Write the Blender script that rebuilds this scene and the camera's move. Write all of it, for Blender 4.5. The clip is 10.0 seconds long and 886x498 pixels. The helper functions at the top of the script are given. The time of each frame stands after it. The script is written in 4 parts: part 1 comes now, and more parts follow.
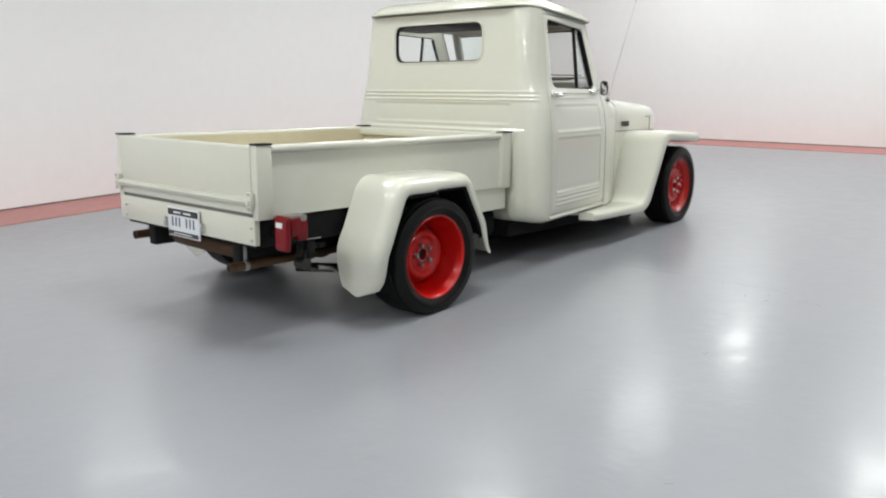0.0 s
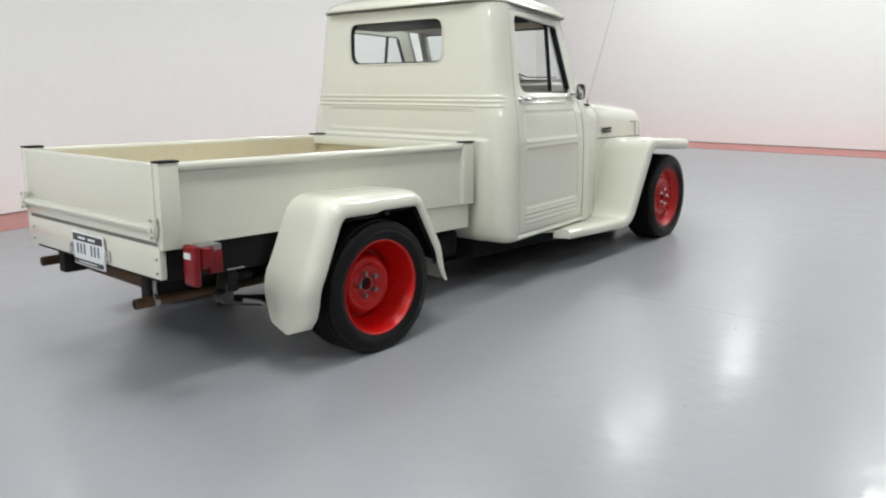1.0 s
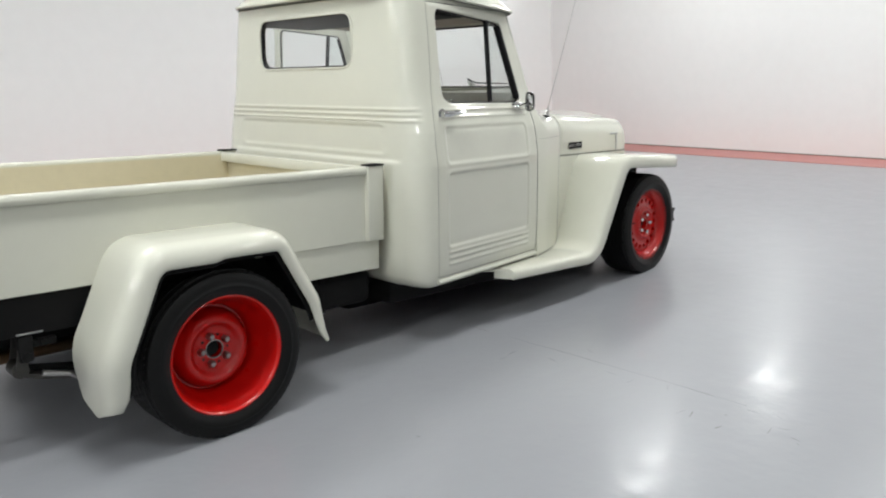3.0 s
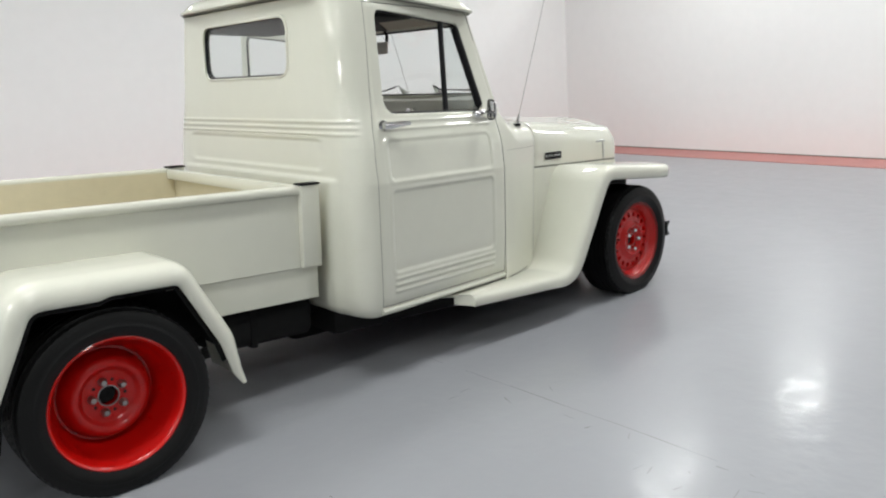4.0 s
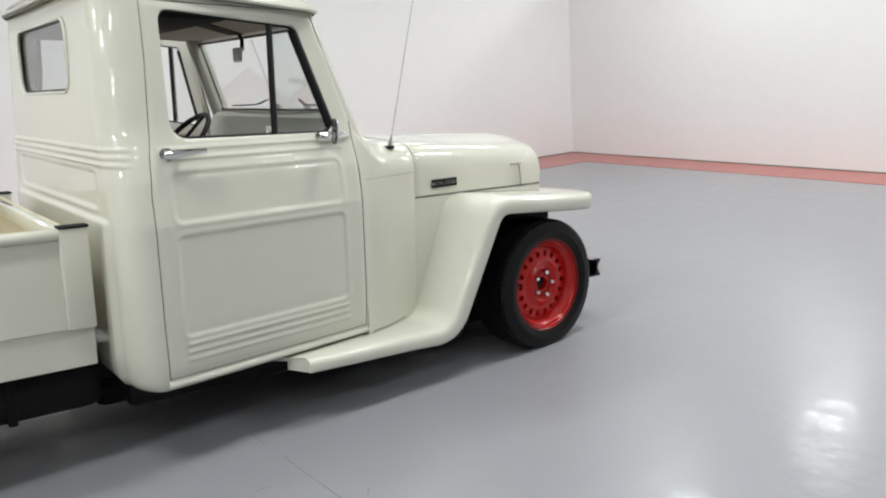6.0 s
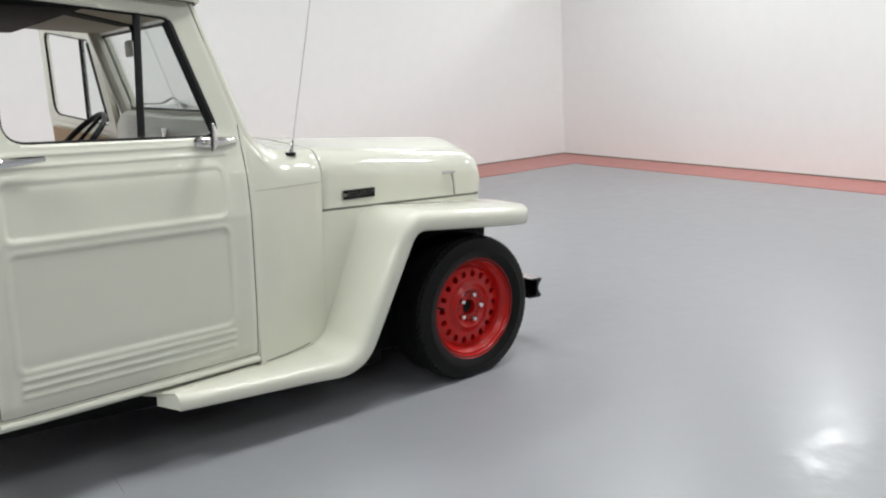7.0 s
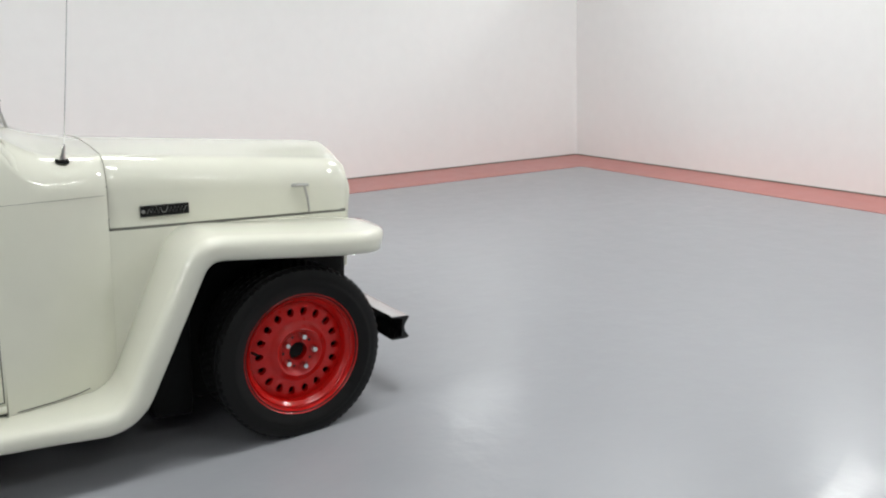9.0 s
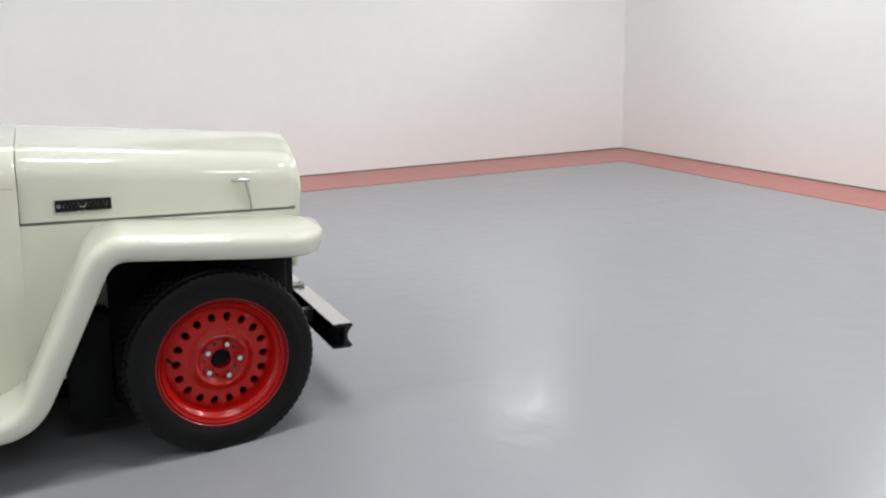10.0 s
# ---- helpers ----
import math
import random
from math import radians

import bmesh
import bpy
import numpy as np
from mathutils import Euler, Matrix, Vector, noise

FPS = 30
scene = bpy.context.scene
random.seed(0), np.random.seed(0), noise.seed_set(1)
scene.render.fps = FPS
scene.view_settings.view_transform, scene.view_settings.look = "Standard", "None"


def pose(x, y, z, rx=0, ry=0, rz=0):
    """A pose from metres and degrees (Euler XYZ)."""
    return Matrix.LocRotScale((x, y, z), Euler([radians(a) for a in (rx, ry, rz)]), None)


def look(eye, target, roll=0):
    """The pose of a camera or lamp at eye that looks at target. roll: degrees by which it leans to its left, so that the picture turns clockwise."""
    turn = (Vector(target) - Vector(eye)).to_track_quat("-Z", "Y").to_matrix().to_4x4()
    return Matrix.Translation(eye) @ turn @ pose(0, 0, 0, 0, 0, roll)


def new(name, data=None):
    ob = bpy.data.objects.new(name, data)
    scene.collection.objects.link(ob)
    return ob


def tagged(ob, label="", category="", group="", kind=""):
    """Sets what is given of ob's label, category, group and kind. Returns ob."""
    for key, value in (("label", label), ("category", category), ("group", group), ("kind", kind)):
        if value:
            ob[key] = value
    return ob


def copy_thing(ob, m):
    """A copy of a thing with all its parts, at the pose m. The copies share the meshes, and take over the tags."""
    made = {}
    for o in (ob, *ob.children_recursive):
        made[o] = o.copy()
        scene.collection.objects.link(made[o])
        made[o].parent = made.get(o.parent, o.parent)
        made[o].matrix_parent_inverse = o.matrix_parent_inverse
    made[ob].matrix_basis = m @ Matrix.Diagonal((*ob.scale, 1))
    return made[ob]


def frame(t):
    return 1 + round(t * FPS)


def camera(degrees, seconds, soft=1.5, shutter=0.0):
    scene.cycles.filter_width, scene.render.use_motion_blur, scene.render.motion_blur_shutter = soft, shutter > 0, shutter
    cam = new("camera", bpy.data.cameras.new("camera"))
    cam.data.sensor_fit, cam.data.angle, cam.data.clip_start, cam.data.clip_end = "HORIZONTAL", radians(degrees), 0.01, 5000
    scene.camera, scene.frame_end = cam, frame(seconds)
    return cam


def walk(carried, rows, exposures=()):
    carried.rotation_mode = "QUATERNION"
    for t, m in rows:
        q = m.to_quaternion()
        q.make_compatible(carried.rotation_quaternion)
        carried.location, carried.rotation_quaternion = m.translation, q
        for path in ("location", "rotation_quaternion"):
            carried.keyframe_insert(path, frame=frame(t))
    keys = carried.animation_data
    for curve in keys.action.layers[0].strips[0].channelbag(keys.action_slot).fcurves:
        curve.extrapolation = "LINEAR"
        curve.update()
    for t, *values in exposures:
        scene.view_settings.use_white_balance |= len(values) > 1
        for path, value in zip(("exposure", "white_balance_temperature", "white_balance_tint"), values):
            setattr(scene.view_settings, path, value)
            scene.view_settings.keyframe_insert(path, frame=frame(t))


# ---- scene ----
cam = camera(56.8, 10.0, soft=2.1)
PATH = [
    (0, (-3.171, -3.962, 1.391), (-1.743, -2.639, 0.932), -1.94),
    (0.5, (-2.854, -3.872, 1.389), (-1.427, -2.549, 0.929), -1.99),
    (1, (-2.555, -3.767, 1.389), (-1.131, -2.441, 0.929), -2.17),
    (1.5, (-2.250, -3.805, 1.392), (-0.870, -2.429, 0.942), -2.25),
    (2, (-1.969, -3.763, 1.390), (-0.605, -2.372, 0.941), -2.00),
    (2.5, (-1.685, -3.669, 1.390), (-0.324, -2.277, 0.930), -1.97),
    (4, (-0.814, -3.648, 1.368), (0.452, -2.166, 0.922), -3.63),
    (4.5, (-0.521, -3.596, 1.368), (0.729, -2.101, 0.918), -4.00),
    (5, (-0.208, -3.661, 1.358), (0.990, -2.121, 0.920), -4.28),
    (5.5, (0.077, -3.638, 1.357), (1.258, -2.084, 0.920), -4.02),
    (7, (0.950, -3.558, 1.342), (2.083, -1.972, 0.894), -3.09),
    (7.5, (1.239, -3.452, 1.326), (2.376, -1.871, 0.871), -2.59),
    (8, (1.494, -3.423, 1.318), (2.619, -1.833, 0.866), -2.23),
    (8.5, (1.794, -3.514, 1.325), (2.837, -1.869, 0.872), -2.03),
    (9, (2.039, -3.494, 1.312), (3.038, -1.824, 0.850), -1.87),
    (9.5, (2.276, -3.445, 1.312), (3.228, -1.754, 0.830), -1.44),
    (10, (2.570, -3.491, 1.296), (3.409, -1.741, 0.813), -1.52),
]
walk(cam, [(t, look(eye, target, roll)) for t, eye, target, roll in PATH])

# ---- light ----
world = bpy.data.worlds.new("world")
scene.world = world
world.use_nodes = True
world.node_tree.nodes["Background"].inputs["Color"].default_value = (0.8, 0.85, 0.9, 1)
world.node_tree.nodes["Background"].inputs["Strength"].default_value = 0.2
CEIL = 4.15
LAMP_W = 56.0
# the unseen fitting at (-7.8, -5.0) is added to brighten the tailgate
LAMPS = [(x, y) for y in (1.8, -1.5, -5.0) for x in (-4.0, -0.2, 3.6, 7.4)] + [(-7.8, 1.8), (-7.8, -1.5), (-7.8, -5.0), (11.2, 1.9), (11.2, -1.5), (8.6, 6.4), (1.4, 6.2)]


# ---- materials ----
def material(name):
    m = bpy.data.materials.new(name)
    m.use_nodes = True
    nt = m.node_tree
    return m, nt, nt.nodes["Principled BSDF"]


def node(nt, kind, **values):
    n = nt.nodes.new(kind)
    for key, value in values.items():
        n.inputs[key.replace("_", " ")].default_value = value
    return n


def coords(nt):
    return nt.nodes.new("ShaderNodeTexCoord").outputs["Object"]


def paint(name, colour, rough=0.3, metal=0.0, coat=0.0, vary=0.06, grain=14.0, bump=0.02, bump_scale=60.0, rough_vary=0.1):
    """A surface with colour and gloss that vary at two scales and a fine relief."""
    m, nt, b = material(name)
    co = coords(nt)
    big = node(nt, "ShaderNodeTexNoise", Scale=grain * 0.2, Detail=4.0)
    small = node(nt, "ShaderNodeTexNoise", Scale=grain * 4.0, Detail=6.0)
    for n in (big, small):
        nt.links.new(co, n.inputs["Vector"])
    mix = nt.nodes.new("ShaderNodeMath")
    mix.operation = "ADD"
    nt.links.new(big.outputs["Fac"], mix.inputs[0])
    nt.links.new(small.outputs["Fac"], mix.inputs[1])
    ramp = nt.nodes.new("ShaderNodeMapRange")
    ramp.inputs["From Min"].default_value, ramp.inputs["From Max"].default_value = 0.6, 1.4
    ramp.inputs["To Min"].default_value, ramp.inputs["To Max"].default_value = 1.0 - vary, 1.0 + vary * 0.4
    nt.links.new(mix.outputs[0], ramp.inputs["Value"])
    mul = nt.nodes.new("ShaderNodeVectorMath")
    mul.operation = "SCALE"
    mul.inputs[0].default_value = colour
    nt.links.new(ramp.outputs["Result"], mul.inputs["Scale"])
    nt.links.new(mul.outputs[0], b.inputs["Base Color"])
    rr = nt.nodes.new("ShaderNodeMapRange")
    rr.inputs["From Min"].default_value, rr.inputs["From Max"].default_value = 0.3, 0.7
    rr.inputs["To Min"].default_value, rr.inputs["To Max"].default_value = rough * (1 - rough_vary), rough * (1 + rough_vary)
    nt.links.new(small.outputs["Fac"], rr.inputs["Value"])
    nt.links.new(rr.outputs["Result"], b.inputs["Roughness"])
    b.inputs["Metallic"].default_value = metal
    b.inputs["Coat Weight"].default_value = coat
    b.inputs["Coat Roughness"].default_value = 0.035
    if coat:
        b.inputs["Specular IOR Level"].default_value = 0.2
    if bump:
        bn = node(nt, "ShaderNodeTexNoise", Scale=bump_scale, Detail=2.0)
        nt.links.new(co, bn.inputs["Vector"])
        bp = node(nt, "ShaderNodeBump", Strength=bump, Distance=0.01)
        nt.links.new(bn.outputs["Fac"], bp.inputs["Height"])
        nt.links.new(bp.outputs["Normal"], b.inputs["Normal"])
        if coat:
            nt.links.new(bp.outputs["Normal"], b.inputs["Coat Normal"])
    return m


CREAM = paint("cream_paint", (0.648, 0.646, 0.556), rough=0.42, coat=1.0, vary=0.03, grain=3.0, bump=0.006, bump_scale=110.0)
BED_INNER = paint("bed_inner_paint", (0.61, 0.555, 0.40), rough=0.5, vary=0.07, grain=6.0, bump=0.03)
RED = paint("red_paint", (0.50, 0.003, 0.002), rough=0.3, coat=0.45, vary=0.05, grain=4.0, bump=0.0)
RUBBER = paint("tyre_rubber", (0.006, 0.006, 0.006), rough=0.48, vary=0.25, grain=20.0, bump=0.10, bump_scale=160.0)
BLACK = paint("black_chassis_paint", (0.009, 0.009, 0.009), rough=0.7, vary=0.3, grain=15.0, bump=0.06)
GASKET = paint("black_window_rubber", (0.010, 0.010, 0.011), rough=0.45, vary=0.2, grain=20.0, bump=0.03)
SEAM = paint("seam_shadow_paint", (0.16, 0.16, 0.14), rough=0.7, vary=0.2, grain=20.0)
CHROME = paint("chrome", (0.78, 0.78, 0.78), rough=0.09, metal=1.0, vary=0.05, grain=20.0, bump=0.01)
DULL = paint("worn_chrome", (0.42, 0.42, 0.41), rough=0.38, metal=1.0, vary=0.2, grain=30.0, bump=0.03)
GRIME = paint("grimy_steel", (0.075, 0.072, 0.066), rough=0.55, metal=0.3, vary=0.45, grain=30.0, bump=0.12)
STEEL = paint("bare_steel", (0.45, 0.44, 0.43), rough=0.35, metal=1.0, vary=0.25, grain=30.0, bump=0.05)
RUST = paint("rusty_exhaust_steel", (0.13, 0.075, 0.040), rough=0.55, metal=0.6, vary=0.5, grain=22.0, bump=0.15)
DASH = paint("dash_grey_paint", (0.47, 0.47, 0.42), rough=0.3, coat=0.4, vary=0.06, grain=8.0)
TAN = paint("tan_board", (0.30, 0.20, 0.12), rough=0.7, vary=0.15, grain=18.0, bump=0.05)
LINER = paint("headliner", (0.42, 0.37, 0.31), rough=0.85, vary=0.12, grain=18.0, bump=0.06)
WHITE = paint("white_plate", (0.72, 0.74, 0.76), rough=0.4, vary=0.06, grain=30.0)
DARK = paint("dark_plate_frame", (0.03, 0.03, 0.035), rough=0.35, vary=0.2, grain=30.0)
INK = paint("dark_blue_print", (0.12, 0.14, 0.20), rough=0.5, vary=0.2, grain=30.0)
BUMPER = paint("black_bumper_paint", (0.010, 0.010, 0.010), rough=0.25, vary=0.2, grain=15.0, bump=0.02)
HOUSING = paint("lamp_housing_white", (0.75, 0.75, 0.74), rough=0.45, vary=0.04)


for dull in (RUBBER, BLACK, GASKET):
    dull.node_tree.nodes["Principled BSDF"].inputs["Specular IOR Level"].default_value = 0.2


RED.node_tree.nodes["Principled BSDF"].inputs["Specular IOR Level"].default_value = 0.28


def lens_red():
    m, nt, b = material("red_lamp_lens")
    co = coords(nt)
    w = node(nt, "ShaderNodeTexWave", Scale=60.0, Distortion=0.5)
    nt.links.new(co, w.inputs["Vector"])
    mp = nt.nodes.new("ShaderNodeMapRange")
    mp.inputs["To Min"].default_value, mp.inputs["To Max"].default_value = 0.7, 1.15
    nt.links.new(w.outputs["Fac"], mp.inputs["Value"])
    mul = nt.nodes.new("ShaderNodeVectorMath")
    mul.operation = "SCALE"
    mul.inputs[0].default_value = (0.17, 0.006, 0.010)
    nt.links.new(mp.outputs["Result"], mul.inputs["Scale"])
    nt.links.new(mul.outputs[0], b.inputs["Base Color"])
    b.inputs["Roughness"].default_value = 0.2
    b.inputs["Specular IOR Level"].default_value = 0.3
    bp = node(nt, "ShaderNodeBump", Strength=0.3, Distance=0.002)
    nt.links.new(w.outputs["Fac"], bp.inputs["Height"])
    nt.links.new(bp.outputs["Normal"], b.inputs["Normal"])
    return m


def glass_clear():
    m, nt, b = material("window_glass")
    nt.nodes.remove(b)
    out = nt.nodes["Material Output"]
    tr = nt.nodes.new("ShaderNodeBsdfTransparent")
    tr.inputs["Color"].default_value = (0.96, 0.98, 0.975, 1)
    gl = nt.nodes.new("ShaderNodeBsdfGlossy")
    gl.inputs["Roughness"].default_value = 0.02
    lw = nt.nodes.new("ShaderNodeLayerWeight")
    p5 = nt.nodes.new("ShaderNodeMath")
    p5.operation = "POWER"
    p5.inputs[1].default_value = 4.0
    fr = nt.nodes.new("ShaderNodeMath")
    fr.operation = "MULTIPLY_ADD"
    fr.inputs[1].default_value, fr.inputs[2].default_value = 0.85, 0.035
    nt.links.new(lw.outputs["Facing"], p5.inputs[0])
    nt.links.new(p5.outputs[0], fr.inputs[0])
    mix = nt.nodes.new("ShaderNodeMixShader")
    nt.links.new(fr.outputs[0], mix.inputs[0])
    nt.links.new(tr.outputs[0], mix.inputs[1])
    nt.links.new(gl.outputs[0], mix.inputs[2])
    nt.links.new(mix.outputs[0], out.inputs["Surface"])
    return m


def emitter(name, colour, strength):
    m, nt, b = material(name)
    b.inputs["Base Color"].default_value = (0.8, 0.8, 0.8, 1)
    b.inputs["Emission Color"].default_value = (*colour, 1)
    b.inputs["Emission Strength"].default_value = strength
    return m


def floor_paint(name, colour, rough, coat=0.3):
    """Rolled epoxy floor paint: faint roller relief, scuffs, dust and dull patches."""
    m, nt, b = material(name)
    co = coords(nt)
    big = node(nt, "ShaderNodeTexNoise", Scale=0.55, Detail=6.0, Roughness=0.6)
    mid = node(nt, "ShaderNodeTexNoise", Scale=5.0, Detail=8.0, Roughness=0.65)
    fine = node(nt, "ShaderNodeTexNoise", Scale=160.0, Detail=2.0)
    for n in (big, mid, fine):
        nt.links.new(co, n.inputs["Vector"])
    add = nt.nodes.new("ShaderNodeMath")
    add.operation = "ADD"
    nt.links.new(big.outputs["Fac"], add.inputs[0])
    nt.links.new(mid.outputs["Fac"], add.inputs[1])
    mp = nt.nodes.new("ShaderNodeMapRange")
    mp.inputs["From Min"].default_value, mp.inputs["From Max"].default_value = 0.7, 1.3
    mp.inputs["To Min"].default_value, mp.inputs["To Max"].default_value = 0.975, 1.02
    nt.links.new(add.outputs[0], mp.inputs["Value"])
    mul = nt.nodes.new("ShaderNodeVectorMath")
    mul.operation = "SCALE"
    mul.inputs[0].default_value = colour
    nt.links.new(mp.outputs["Result"], mul.inputs["Scale"])
    nt.links.new(mul.outputs[0], b.inputs["Base Color"])
    b.inputs["Specular IOR Level"].default_value = 0.42
    b.inputs["Coat Weight"].default_value = coat
    rg = nt.nodes.new("ShaderNodeMapRange")
    rg.inputs["From Min"].default_value, rg.inputs["From Max"].default_value = 0.3, 0.7
    rg.inputs["To Min"].default_value, rg.inputs["To Max"].default_value = rough * 0.93, rough * 1.1
    nt.links.new(mid.outputs["Fac"], rg.inputs["Value"])
    nt.links.new(rg.outputs["Result"], b.inputs["Roughness"])
    patch = node(nt, "ShaderNodeTexNoise", Scale=6.5, Detail=9.0, Roughness=0.68)
    nt.links.new(co, patch.inputs["Vector"])
    for out, low, high in (("Coat Roughness", 0.11, 0.20), ("Coat Weight", coat * 1.2, coat * 0.85)):
        cr = nt.nodes.new("ShaderNodeMapRange")
        cr.inputs["From Min"].default_value, cr.inputs["From Max"].default_value = 0.42, 0.60
        cr.inputs["To Min"].default_value, cr.inputs["To Max"].default_value = low, high
        nt.links.new(patch.outputs["Fac"], cr.inputs["Value"])
        nt.links.new(cr.outputs["Result"], b.inputs[out])
    wavy = node(nt, "ShaderNodeTexNoise", Scale=9.0, Detail=2.5, Roughness=0.5)
    nt.links.new(co, wavy.inputs["Vector"])
    bp = node(nt, "ShaderNodeBump", Strength=0.22, Distance=0.012)
    nt.links.new(wavy.outputs["Fac"], bp.inputs["Height"])
    bp2 = node(nt, "ShaderNodeBump", Strength=0.01, Distance=0.004)
    nt.links.new(fine.outputs["Fac"], bp2.inputs["Height"])
    nt.links.new(bp.outputs["Normal"], bp2.inputs["Normal"])
    nt.links.new(bp2.outputs["Normal"], b.inputs["Normal"])
    nt.links.new(bp2.outputs["Normal"], b.inputs["Coat Normal"])
    return m


LENS = lens_red()
GLASS = glass_clear()
FLOOR = floor_paint("grey_floor_epoxy", (0.278, 0.283, 0.302), 0.34, 0.14)
BAND = floor_paint("red_floor_epoxy", (0.41, 0.135, 0.12), 0.4, 0.15)
WALL = paint("white_wall_paint", (0.845, 0.84, 0.835), rough=0.75, vary=0.03, grain=2.0, bump=0.06, bump_scale=120.0)
# for the unseen south wall: dark colour stands in for a dimmer hall in reflections
HALL = paint("dimmed_hall_paint", (0.46, 0.46, 0.45), rough=0.75, vary=0.05, grain=2.0, bump=0.06, bump_scale=120.0)
CEILING = paint("white_ceiling_paint", (0.78, 0.78, 0.77), rough=0.8, vary=0.03, grain=2.0, bump=0.05)
TUBE = emitter("lit_tube", (0.96, 1.0, 1.0), 6.0)


# ---- mesh helpers ----
def finish(bm, angle=35.0):
    bmesh.ops.recalc_face_normals(bm, faces=bm.faces)
    limit = radians(angle)
    for f in bm.faces:
        f.smooth = True
    for e in bm.edges:
        e.smooth = len(e.link_faces) == 2 and e.calc_face_angle(0.0) < limit


def part(name, bm, mat, parent=None, label="", angle=35.0):
    """Links a bmesh as one mesh object under a thing or a part."""
    finish(bm, angle)
    me = bpy.data.meshes.new(name)
    bm.to_mesh(me)
    bm.free()
    me.materials.append(mat)
    ob = new(name, me)
    if parent is not None:
        ob.parent = parent
    if label:
        tagged(ob, label)
    if mat is GLASS:
        ob.visible_shadow = False
    return ob


def thing(name, label, category, m=None, group=""):
    ob = new(name)
    ob.empty_display_size = 0.2
    if m is not None:
        ob.matrix_basis = m
    return tagged(ob, label, category, group)


def box(x0, x1, y0, y1, z0, z1, bevel=0.0, segs=2, bm=None):
    bm = bm or bmesh.new()
    r = bmesh.ops.create_cube(bm, size=1.0)
    vs = r["verts"]
    for v in vs:
        v.co = Vector(((x0 + x1) / 2 + v.co.x * (x1 - x0), (y0 + y1) / 2 + v.co.y * (y1 - y0), (z0 + z1) / 2 + v.co.z * (z1 - z0)))
    if bevel:
        es = list({e for v in vs for e in v.link_edges})
        bmesh.ops.bevel(bm, geom=es, offset=bevel, segments=segs, profile=0.5, affect="EDGES")
    return bm


def grid(rows, closed=False, bm=None, skip=None):
    """Faces between rows of points; closed joins each row's end to its start."""
    bm = bm or bmesh.new()
    vs = [[bm.verts.new(p) for p in row] for row in rows]
    n = len(vs[0])
    for i in range(len(vs) - 1):
        for j in range(n if closed else n - 1):
            k = (j + 1) % n
            if skip and skip(i, j):
                continue
            bm.faces.new((vs[i][j], vs[i][k], vs[i + 1][k], vs[i + 1][j]))
    return bm, vs


def loft(rows, bm=None):
    """A closed body through rings of points, with its ends filled."""
    bm, vs = grid(rows, True, bm)
    bm.faces.new(vs[0])
    bm.faces.new(list(reversed(vs[-1])))
    return bm


def tube(points, radius, bm=None, segs=10, closed=False):
    """A round bar along points."""
    pts = [Vector(p) for p in points]
    rows, prev = [], None
    n = len(pts)
    for i, p in enumerate(pts):
        a = pts[i - 1] if (i > 0 or closed) else p
        b = pts[(i + 1) % n] if (i < n - 1 or closed) else p
        d = (b - a).normalized()
        side = prev if prev is not None else (Vector((0, 0, 1)) if abs(d.z) < 0.9 else Vector((1, 0, 0))).cross(d)
        side = (side - d * side.dot(d)).normalized()
        up = d.cross(side)
        prev = side
        r = radius[i] if isinstance(radius, (list, tuple)) else radius
        rows.append([p + (side * math.cos(t) + up * math.sin(t)) * r for t in (2 * math.pi * k / segs for k in range(segs))])
    if closed:
        bm, _ = grid(rows + [rows[0]], True, bm)
        bmesh.ops.remove_doubles(bm, verts=bm.verts, dist=1e-6)
        return bm
    return loft(rows, bm)


def lathe(profile, segs=64, centre=(0, 0, 0), axis="y", bm=None, ripple=None):
    """Turns (along, radius) pairs round an axis; ripple(k, i) adds to the radius."""
    rows = []
    for k in range(segs):
        t = 2 * math.pi * k / segs
        row = []
        for i, (a, r) in enumerate(profile):
            r = r + (ripple(k, i) if ripple else 0.0)
            u, v = r * math.cos(t), r * math.sin(t)
            p = {"y": (u, a, v), "x": (a, u, v), "z": (u, v, a)}[axis]
            row.append(Vector(p) + Vector(centre))
        rows.append(row)
    bm = bm or bmesh.new()
    vs = [[bm.verts.new(p) for p in row] for row in rows]
    for k in range(segs):
        for i in range(len(profile) - 1):
            bm.faces.new((vs[k][i], vs[k][i + 1], vs[(k + 1) % segs][i + 1], vs[(k + 1) % segs][i]))
    return bm


def rounded(points, radius, segs=6):
    """The corners of a polygon (pairs) rounded off."""
    out, n = [], len(points)
    for i, p in enumerate(points):
        p = Vector(p)
        a, b = Vector(points[i - 1]), Vector(points[(i + 1) % n])
        r = radius[i] if isinstance(radius, (list, tuple)) else radius
        u, v = (a - p).normalized(), (b - p).normalized()
        half = math.acos(max(-1, min(1, u.dot(v)))) / 2
        d = min(r / math.tan(half), (a - p).length * 0.49, (b - p).length * 0.49)
        s, e = p + u * d, p + v * d
        for k in range(segs + 1):
            t = k / segs
            out.append((s * (1 - t) ** 2 + p * 2 * t * (1 - t) + e * t ** 2))
    return out


def rounded_line(points, radius, segs=10):
    """The inner corners of an open line (pairs) rounded off."""
    far = rounded(points, [0.0001] + list(radius) + [0.0001], segs)
    return [Vector(points[0])] + far[segs + 1:-(segs + 1)] + [Vector(points[-1])]


